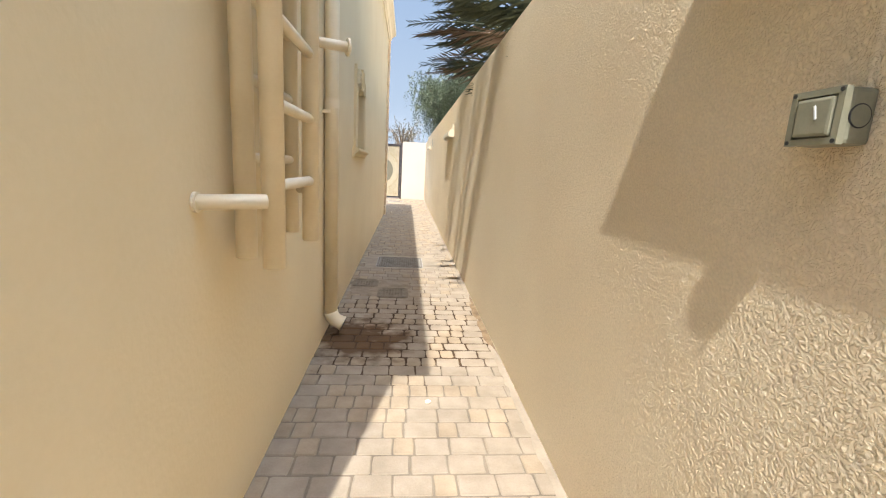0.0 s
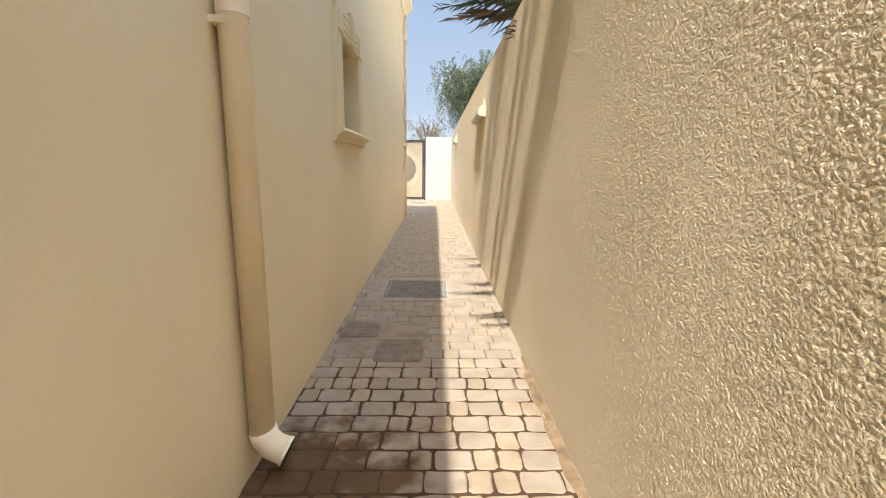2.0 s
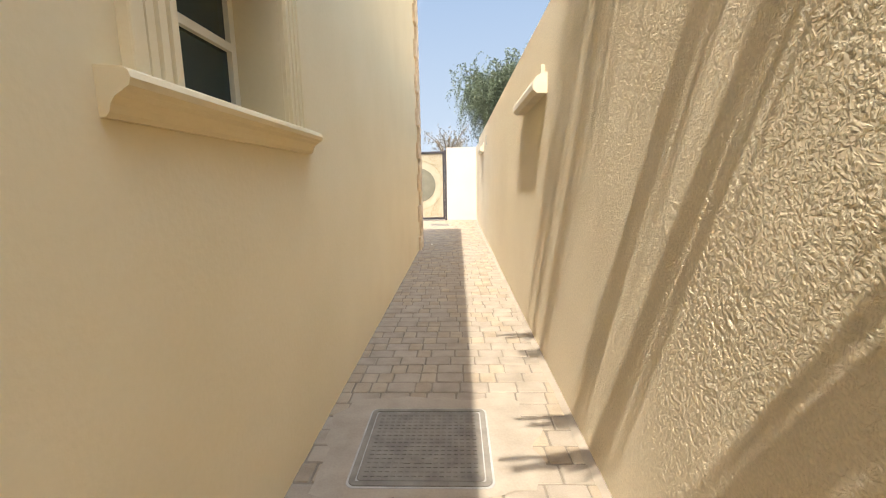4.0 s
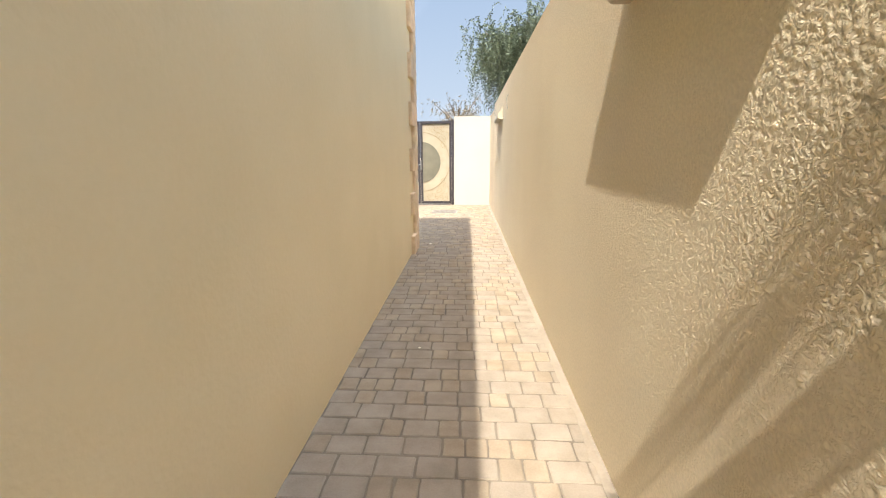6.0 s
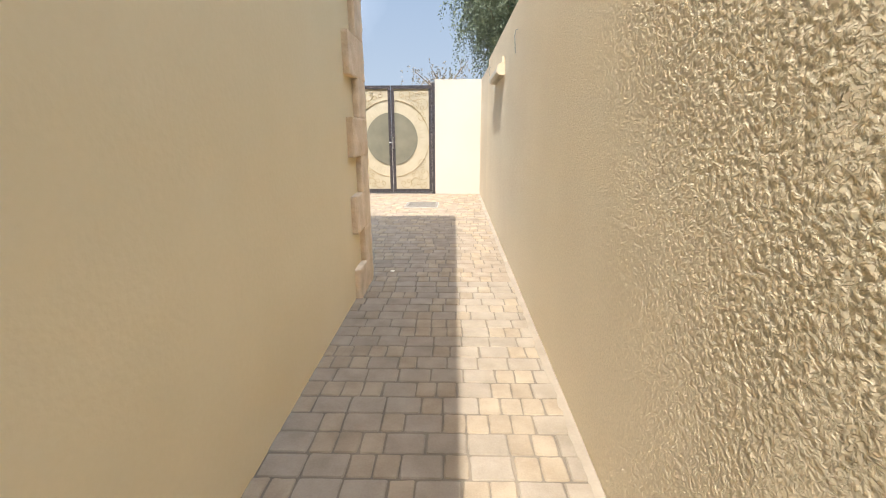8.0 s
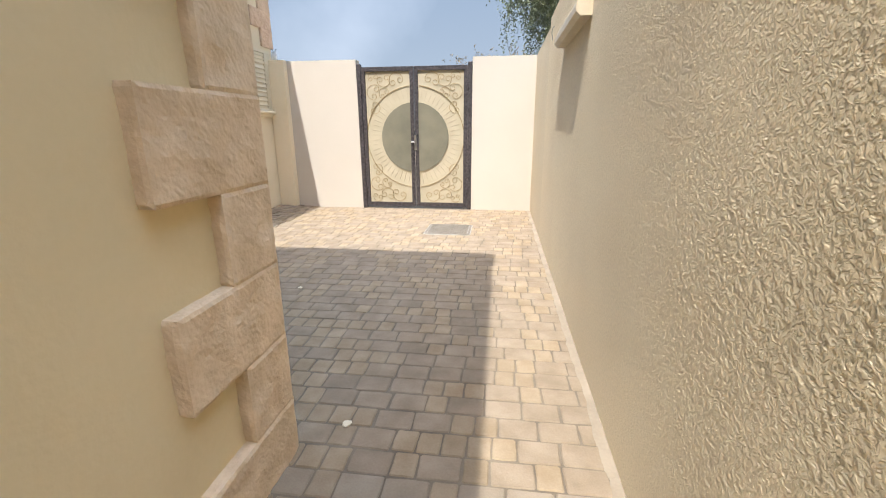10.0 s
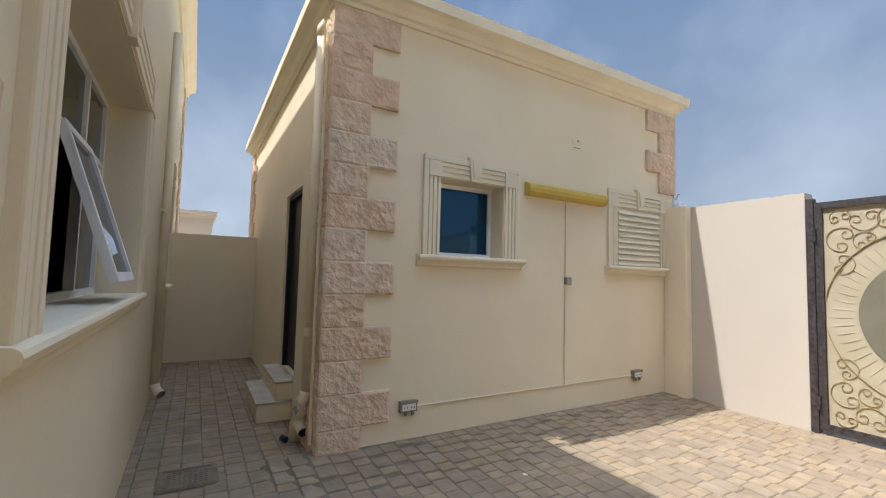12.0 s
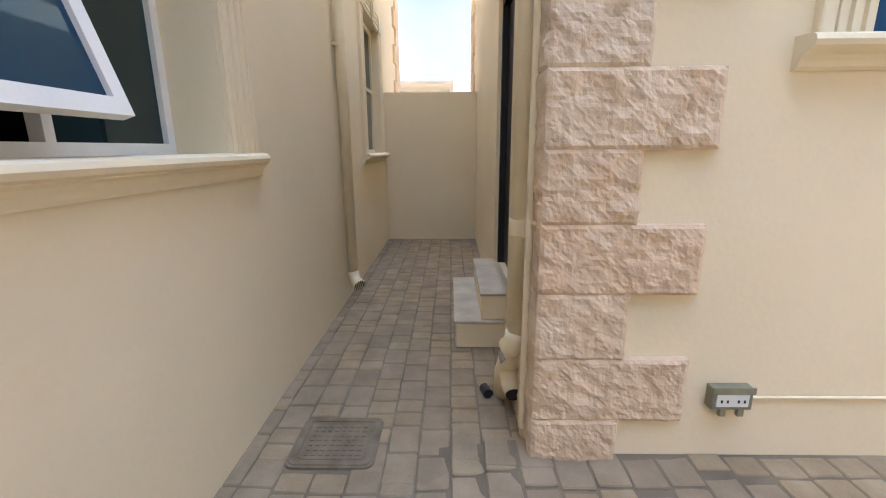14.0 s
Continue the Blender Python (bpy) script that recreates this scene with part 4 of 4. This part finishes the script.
cover(*COVERS[4], DARKCOVER, "dark worn access cover in the shaded court", ribs=False, rim=0.03)
cover(0.03, 0.33, 5.73, 6.05, OLDCOVER, "soiled brown inspection cover beside the house wall", rim=0.03)
COVERS.append((0.03, 0.33, 5.73, 6.05))
for x, y, s in ((0.45, 10.6, 0.012), (-0.9, 16.4, 0.02), (-1.6, 15.9, 0.018), (0.2, 14.6, 0.025), (-2.2, 17.1, 0.02), (0.85, 3.05, 0.02)):
    chip = thing("litter_chip", (x, y, 0), "tiny pale plaster chip on the paving", "chip", "chips")
    bm = bmesh.new()
    bmesh.ops.create_icosphere(bm, subdivisions=2, radius=s)
    for v in bm.verts:
        v.co *= 1 + 0.5 * noise.noise(v.co * 90 + Vector((x, y, 0)))
        v.co.z *= 0.35
    bm.transform(Matrix.Translation((x, y, s * 0.25)))
    part("chip", bm, MOULD, chip)

# ---- cement aprons and soil on the paving ----
def apron(name, cx, cy, rx, ry, seed, mat, label, category, thick=0.0035, hole=None):
    """A thin trowelled patch with a ragged edge, feathered down to the paving."""
    ob = thing(name, (cx, cy, 0), label, category)
    bm = bmesh.new()
    n = 64
    rings = []
    for f, z in ((1.0, 0.0), (0.93, thick * 0.8), (0.5, thick)):
        ring = []
        for k in range(n):
            a = k * math.tau / n
            sq = 1 / max(abs(math.cos(a)), abs(math.sin(a))) ** 0.75
            r = f * sq * (1 + 0.14 * noise.noise(Vector((math.cos(a) * 3 + seed, math.sin(a) * 3, f * 0.3))) + 0.05 * noise.noise(Vector((math.cos(a) * 11 + seed, math.sin(a) * 11, 0))))
            ring.append(bm.verts.new((cx + rx * r * math.cos(a), cy + ry * r * math.sin(a), z)))
        rings.append(ring)
    for a, b in zip(rings, rings[1:]):
        for k in range(n):
            bm.faces.new((a[k], a[(k + 1) % n], b[(k + 1) % n], b[k]))
    bm.faces.new(rings[-1])
    part("patch", bm, mat, ob, smooth=True)
    return ob


SMEAR = varied("cement_smear", (0.247, 0.198, 0.138), (0.328, 0.266, 0.19), rough=0.95, scale=5, fine=70, bump=0.4, depth=0.004)
SOILEDSMEAR = varied("soiled_cement_smear", (0.19, 0.145, 0.094), (0.30, 0.235, 0.162), rough=0.95, scale=7, fine=70, bump=0.5, depth=0.005)
apron("cement_apron", 0.63, 7.20, 0.60, 0.46, 3.0, SMEAR, "pale cement smear round the corridor access cover", "cement patch")
apron("cement_apron", 0.39, 5.74, 0.37, 0.36, 8.0, SOILEDSMEAR, "brown soiled cement smear round the two small covers", "cement patch", thick=0.003)
DARKSMEAR = varied("grey_cement_smear", (0.185, 0.145, 0.098), (0.265, 0.21, 0.148), rough=0.95, scale=5, fine=70, bump=0.4, depth=0.004)
apron("cement_apron", -2.28, 15.22, 0.47, 0.42, 5.0, DARKSMEAR, "grey cement smear round the worn court cover", "cement patch", thick=0.003)
SOIL = varied("damp_soil", (0.13, 0.085, 0.045), (0.24, 0.165, 0.09), rough=1.0, scale=12, fine=120, bump=0.6, depth=0.006)
soil = thing("soil_strip", (XR - 0.03, 4.6, 0), "brown soil washed along the foot of the boundary wall", "soil")
bm = bmesh.new()
rows_ = []
for k in range(41):
    y = 3.75 + k * 0.0425
    w = 0.075 * math.sin(math.pi * k / 40) ** 0.6 * (0.75 + 0.5 * noise.noise(Vector((y * 4, 0, 0)))) + 0.004
    rows_.append([bm.verts.new((XR - 0.006, y, 0.012)), bm.verts.new((XR - w * 0.5, y, 0.008)), bm.verts.new((XR - w - 0.006, y, -0.001))])
for a, b in zip(rows_, rows_[1:]):
    for k in range(2):
        bm.faces.new((a[k], a[k + 1], b[k + 1], b[k]))
bmesh.ops.recalc_face_normals(bm, faces=bm.faces)
part("soil", bm, SOIL, soil, smooth=True)


def mortar(x, out, y0, y1, wide, seed):
    """An uneven cement margin between a wall foot and the blocks."""
    bm = bmesh.new()
    n = int((y1 - y0) / 0.05)
    line_ = []
    for k in range(n + 1):
        y = y0 + (y1 - y0) * k / n
        w = wide * (1 + 0.45 * noise.noise(Vector((y * 2.3, seed, 0))) + 0.4 * noise.noise(Vector((y * 11, seed, 3))))
        line_.append([bm.verts.new((x + out * d, y, z)) for d, z in ((-0.004, 0.011), (0.35 * w, 0.0055), (0.8 * w, 0.002), (w, -0.004))])
    for a, b in zip(line_, line_[1:]):
        for k in range(3):
            bm.faces.new((a[k], a[k + 1], b[k + 1], b[k]))
    bmesh.ops.recalc_face_normals(bm, faces=bm.faces)
    return bm


part("mortar_margin", mortar(XR, -1, -2.0, 20.5, 0.05, 1.0), SMEAR, pavement, smooth=True)

# ---- palm beyond the boundary wall ----
TRUNK = varied("palm_bark", (0.10, 0.07, 0.045), (0.20, 0.15, 0.10), rough=0.95, scale=8, fine=60, bump=0.6, depth=0.01)
FROND = varied("palm_leaf", (0.040, 0.046, 0.024), (0.095, 0.10, 0.05), rough=0.55, scale=3, fine=60, bump=0.1)
DRYFROND = varied("dry_palm_leaf", (0.11, 0.066, 0.036), (0.22, 0.145, 0.08), rough=0.7, scale=3, fine=60, bump=0.1)
rnd = random.Random(5)


def frond(base, yaw, rise, length, droop, wide=1.0, roll=0.0, leaf=1.0):
    """One feather leaf: a bowed rib with two rows of leaflets."""
    bm = bmesh.new()
    d = Vector((math.cos(yaw), math.sin(yaw), 0))
    side = Vector((-d.y, d.x, 0)) * math.cos(roll) + Vector((0, 0, math.sin(roll)))
    pts = []
    for k in range(25):
        f = k / 24
        pts.append(base + d * length * (f - 0.12 * f * f) + Vector((0, 0, rise * f - droop * f * f)))
    bent(bm, pts, [0.022 * (1 - 0.85 * k / 24) for k in range(25)], 5)
    for k in range(4, 49):
        f = k / 49
        p = base + d * length * (f - 0.12 * f * f) + Vector((0, 0, rise * f - droop * f * f))
        for w in (-1, 1):
            ln = leaf * (0.16 + 0.42 * math.sin(min(1, f * 1.15) * math.pi) ** 0.7) * rnd.uniform(0.8, 1.1)
            way = (side * w * 0.75 * wide * (1.05 - 0.45 * f) + d * (0.45 + 0.5 * f) + Vector((0, 0, rnd.uniform(-0.35, 0.15)))).normalized()
            tip = p + way * ln + Vector((0, 0, -0.25 * ln * ln))
            mid = p + way * ln * 0.45
            n = way.cross(Vector((0, 0, 1))).normalized() * 0.009
            up = Vector((0, 0, 0.006))
            a, b, c, e = (bm.verts.new(p), bm.verts.new(mid + n + up), bm.verts.new(tip), bm.verts.new(mid - n + up))
            bm.faces.new((a, b, c)), bm.faces.new((a, c, e))
    return bm


def palm(x, y, z, count, seed_yaw, length):
    ob = thing("date_palm", (x, y, -0.06), "date palm with arching and dry fronds beyond the wall", "palm tree", "palms")
    part("trunk", bent(bmesh.new(), [(x, y, -0.06), (x + 0.03, y, z * 0.4), (x, y + 0.04, z * 0.8), (x, y, z)], [0.24, 0.2, 0.19, 0.2], 14), TRUNK, ob)
    for k in range(count):
        yaw = seed_yaw + k * 2.39996
        dry = k % 5 == 3
        rise = rnd.uniform(0.9, 1.9) * (0.25 if dry else 1)
        part("frond", frond(Vector((x, y, z)), yaw, rise, length * rnd.uniform(0.85, 1.1), rnd.uniform(1.2, 1.9)), DRYFROND if dry else FROND, ob)
    return ob


HANG = [(4.54, 0.78, 0.5), (5.27, 0.62, 0.36), (5.65, 0.76, 0.34), (6.69, 0.92, 0.3), (7.07, 0.80, 0.33)]
trees = [palm(2.75, 4.75, 2.8, 6, 5.0, 1.4), palm(2.75, 6.3, 2.9, 6, 4.6, 1.5)]
for k, (y, tip, w) in enumerate(HANG):
    # feather leaves hanging edgeways over the wall top
    owner = trees[0] if y < 5.2 else trees[1]
    crown = Vector((2.6, y + 0.04, 2.75))
    part("frond", frond(crown, math.pi, 0.80, (2.6 - tip) / 0.88, 0.60, wide=1.1, roll=radians(40), leaf=0.62), DRYFROND if k == 3 else FROND, owner)
    part("frond", frond(crown + Vector((0, 0.05, -0.03)), math.pi + 0.03, 0.72, (2.5 - tip) / 0.88, 0.60, wide=w * 1.3, leaf=0.75), DRYFROND if k in (1, 4) else FROND, owner)
for y, tip in ((4.36, 0.84), (4.66, 0.95)):
    part("frond", frond(Vector((2.6, y, 2.72)), math.pi, 0.74, (2.55 - tip) / 0.88, 0.60, wide=0.8, leaf=0.7), FROND, trees[0])
for k, tip in enumerate(((0.92, 6.40, 3.35), (1.12, 7.2, 3.25), (1.0, 7.0, 3.75))):
    crown = Vector((2.75, 6.3, 2.9))
    to = Vector(tip) - crown
    droop = 1.1 + 0.1 * k
    part("frond", frond(crown, math.atan2(to.y, to.x), to.z + droop, math.hypot(to.x, to.y) / 0.88, droop), FROND, trees[1])

# ---- trees beyond the gate wall ----
LEAF = varied("tree_leaf", (0.055, 0.072, 0.036), (0.135, 0.16, 0.088), rough=0.6, scale=2, fine=30, bump=0, random_tint=0.6)
DRYLEAF = varied("sparse_leaf", (0.10, 0.09, 0.06), (0.20, 0.17, 0.12), rough=0.7, scale=2, fine=30, bump=0)


def weeping_tree(x, y, h, spread, strands, leaves, mat, name, label, hang, size):
    ob = thing(name, (x, y, -0.06), label, "tree")
    r = random.Random(int(x * 10 + y))
    trunk = bmesh.new()
    bent(trunk, [(x, y, -0.06), (x + 0.1, y, h * 0.2), (x - 0.05, y + 0.1, h * 0.45), (x, y, h * 0.62)], [0.2, 0.16, 0.13, 0.08], 10)
    part("trunk", trunk, TRUNK, ob)
    crown = bmesh.new()
    tips = []
    for k in range(11):
        a = k * 2.4
        q = Vector((x + math.cos(a) * spread * r.uniform(0.4, 0.95), y + math.sin(a) * spread * r.uniform(0.4, 0.95), h * r.uniform(0.68, 0.97)))
        root = Vector((x, y, h * r.uniform(0.35, 0.6)))
        mid = root.lerp(q, 0.5) + Vector((0, 0, h * 0.09))
        limb = bmesh.new()
        bent(limb, [root, mid, q], [0.07, 0.045, 0.015], 6)
        part("limb", limb, TRUNK, ob)
        tips += [root.lerp(mid, 0.6), mid, mid.lerp(q, 0.5), q]
    verts, faces = [], []
    for k in range(strands):
        c = r.choice(tips)
        p = c + Vector((r.gauss(0, spread * 0.2), r.gauss(0, spread * 0.2), r.gauss(0, h * 0.045)))
        drift = Vector((r.uniform(-0.5, 0.5), r.uniform(-0.5, 0.5), 0))
        ln = hang * r.uniform(0.3, 1.0)
        for j in range(leaves):
            f = j / leaves
            q = p + drift * ln * (f - 0.35 * f * f) + Vector((r.uniform(-0.03, 0.03), r.uniform(-0.03, 0.03), 0.2 * f * ln - ln * f * f))
            d = Vector((r.uniform(-1, 1), r.uniform(-1, 1), r.uniform(-1.3, 0.3))).normalized() * size * r.uniform(0.7, 1.3)
            n = d.cross(Vector((r.uniform(-1, 1), r.uniform(-1, 1), r.uniform(-1, 1)))).normalized() * size * 0.2
            i = len(verts)
            verts += [q, q + d * 0.5 + n, q + d, q + d * 0.5 - n]
            faces.append((i, i + 1, i + 2, i + 3))
    me = bpy.data.meshes.new("crown")
    me.from_pydata([v - Vector((x, y, -0.06)) for v in verts], [], faces)
    me.materials.append(mat)
    cr = new("crown", me)
    cr.parent = ob
    BASE[cr] = BASE[ob]
    return ob


weeping_tree(2.9, 26.8, 7.5, 2.1, 1700, 32, LEAF, "weeping_tree", "grey-green weeping tree beyond the gate wall", 2.3, 0.10)
weeping_tree(6.2, 18.5, 5.6, 2.2, 700, 18, LEAF, "leafy_tree", "dark leafy tree beyond the boundary wall", 1.2, 0.14)
weeping_tree(0.2, 37.0, 5.7, 1.9, 330, 9, DRYLEAF, "sparse_tree", "small sparse tree with dry grey leaves", 0.6, 0.12)

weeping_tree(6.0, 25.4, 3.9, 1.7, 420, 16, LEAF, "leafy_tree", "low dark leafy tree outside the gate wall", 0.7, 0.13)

# ---- lantern pillar outside the gate ----
pillar = thing("lantern_pillar", (2.6, 22.3, -0.06), "cream square pillar with a stepped cap outside the gate", "pillar")
part("shaft", boxes((2.3, 2.9, 22.0, 22.6, -0.06, 2.55), bevel=0.01), GATEWALL, pillar)
part("cap", cornice(bmesh.new(), 2.3, 2.9, 22.0, 22.6, [(0.0, 2.55), (0.06, 2.56), (0.10, 2.62), (0.10, 2.68), (-0.18, 2.80)]), MOULD, pillar)
lantern = thing("pillar_lantern", (2.6, 22.3, 2.80), "small white lantern on the pillar cap", "lantern")
part("foot", tube(bmesh.new(), (2.6, 22.3, 2.79), (2.6, 22.3, 2.86), 0.06, 12, 0.04), WHITEP, lantern)
part("body", tube(bmesh.new(), (2.6, 22.3, 2.86), (2.6, 22.3, 3.04), 0.06, 6, 0.09), WHITEP, lantern)
part("roof", tube(bmesh.new(), (2.6, 22.3, 3.04), (2.6, 22.3, 3.14), 0.13, 6, 0.015), WHITEP, lantern)

# ---- neighbouring house at the passage's end ----
nb = thing("neighbour_house", (-22, 11, 0), "cream flat-roofed neighbouring house with parapet moulding", "house")
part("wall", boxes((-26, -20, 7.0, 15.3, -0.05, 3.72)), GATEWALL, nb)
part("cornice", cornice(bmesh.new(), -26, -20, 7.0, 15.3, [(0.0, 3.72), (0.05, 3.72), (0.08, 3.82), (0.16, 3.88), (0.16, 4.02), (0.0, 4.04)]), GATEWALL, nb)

# ---- paving blocks ----
def rise(x, y):
    """The paving climbs a little to the foot of the annex."""
    if x < XS - 0.1:
        return 0.0
    return 0.052 * min(1.0, max(0.0, 1 - (x - XS) / 0.8)) * min(1.0, max(0.0, (y - 15.25) / 0.4))


bm = bmesh.new()
slope = [[bm.verts.new((x, y, rise(x, y) - 0.008)) for y in (15.2, 15.25, 15.45, 15.65, 17.0, 19.0, YG + 0.1)] for x in (XS - 0.09, XS, XS + 0.2, XS + 0.5, XS + 0.8)]
for a, b in zip(slope, slope[1:]):
    for k in range(6):
        bm.faces.new((a[k], b[k], b[k + 1], a[k + 1]))
part("sloped_bed", bm, SAND, pavement)

rnd = random.Random(11)
SIZES = (0.118, 0.198)
ROW = 0.149


def block_shape(w, h, jig, worn):
    """A tumbled block: uneven outline, rounded top edge; a worn one has lost its corners."""
    c, q, wob = (0.008, 0.014, 0.0055) if worn else (0.005, 0.007, 0.0026)
    rim = [(-w / 2 + q, -h / 2), (0, -h / 2), (w / 2 - q, -h / 2), (w / 2, -h / 2 + q), (w / 2, 0), (w / 2, h / 2 - q),
           (w / 2 - q, h / 2), (0, h / 2), (-w / 2 + q, h / 2), (-w / 2, h / 2 - q), (-w / 2, 0), (-w / 2, -h / 2 + q)]
    rim = [(x + jig.uniform(-wob, wob), y + jig.uniform(-wob, wob)) for x, y in rim]
    verts = [(x, y, -0.03) for x, y in rim] + [(x, y, -0.006) for x, y in rim]
    verts += [(x * (1 - c / (w / 2)), y * (1 - c / (h / 2)), jig.uniform(-0.0015, 0.0)) for x, y in rim]
    faces = []
    for r in (0, 12):
        for k in range(12):
            faces.append((r + k, r + (k + 1) % 12, r + 12 + (k + 1) % 12, r + 12 + k))
    faces.append(tuple(range(24, 36)))
    return verts, faces


# two sets of two sizes: tight blocks, then worn ones with open joints
SHAPES = [[block_shape(w - gap_, ROW - gap_, rnd, worn) for _ in range(9)] for worn, gap_ in ((False, 0.0085), (True, 0.011)) for w in SIZES]
MESHES = []
for n, group_ in enumerate(SHAPES):
    row_ = []
    for v, f in group_:
        me = bpy.data.meshes.new("paver")
        me.from_pydata(v, [], f)
        me.materials.append(CORRIDORPAVER if n % 2 else CORRIDORHALF)
        row_.append(me)
    MESHES.append(row_)


def lay(x0, x1, y0, y1, single):
    """Straight rows of full and half blocks in a random order."""
    for r in range(math.floor(y0 / ROW), math.ceil(y1 / ROW)):
        cy = (r + 0.5) * ROW
        if not y0 < cy < y1:
            continue
        x = x0 - rnd.uniform(0.0, 0.07)
        while x < x1 - 0.02:
            k = 1 if rnd.random() < 0.56 else 0
            w = SIZES[k]
            cx = x + w / 2
            x += w
            if any(q[0] + w * 0.1 < cx < q[1] - w * 0.1 and q[2] + 0.03 < cy < q[3] - 0.03 for q in COVERS):
                continue
            yield k, cx + rnd.uniform(-0.002, 0.002), cy + rnd.uniform(-0.002, 0.002), rnd.randrange(9), rnd.uniform(-0.02, 0.02), rise(cx, cy) + rnd.uniform(-0.004, 0.0), single and single[0] < cy < single[1]


stuff_v, stuff_f, stuff_m, singles = [], [], [], 0
for area in ((XL + 0.01, XR, -3.0, 14.36, (1.8, 6.6)), (XS + 0.02, XR, 14.36, 20.74, None), (XE, XS + 0.02, 14.36, 15.74, None)):
    for k, cx, cy, j, turn, dz, one in lay(*area):
        washed = 3.55 < cy + 0.25 * noise.noise(Vector((cx * 2, cy * 2, 0))) < 5.25
        shape = k + 2 * washed
        if one and singles < 300:
            ob = new("paver", MESHES[shape][j])
            ob.location, ob.rotation_euler = (cx, cy, dz), (0, 0, turn)
            ob.parent = pavement
            singles += 1
        else:
            v, f = SHAPES[shape][j]
            i = len(stuff_v)
            c, s = math.cos(turn), math.sin(turn)
            stuff_v += [(cx + p[0] * c - p[1] * s, cy + p[0] * s + p[1] * c, p[2] + dz) for p in v]
            stuff_f += [tuple(i + q for q in g) for g in f]
            stuff_m += [1 - k + (2 if cy < 14.3 else 0)] * len(f)
me = bpy.data.meshes.new("pavers")
me.from_pydata(stuff_v, [], stuff_f)
me.materials.append(PAVER)
me.materials.append(HALFPAVER)
me.materials.append(CORRIDORPAVER)
me.materials.append(CORRIDORHALF)
me.polygons.foreach_set("material_index", stuff_m)
rest = new("pavers", me)
rest.parent = pavement
tagged(rest, "beige and grey tumbled paving blocks", kind="stuff")
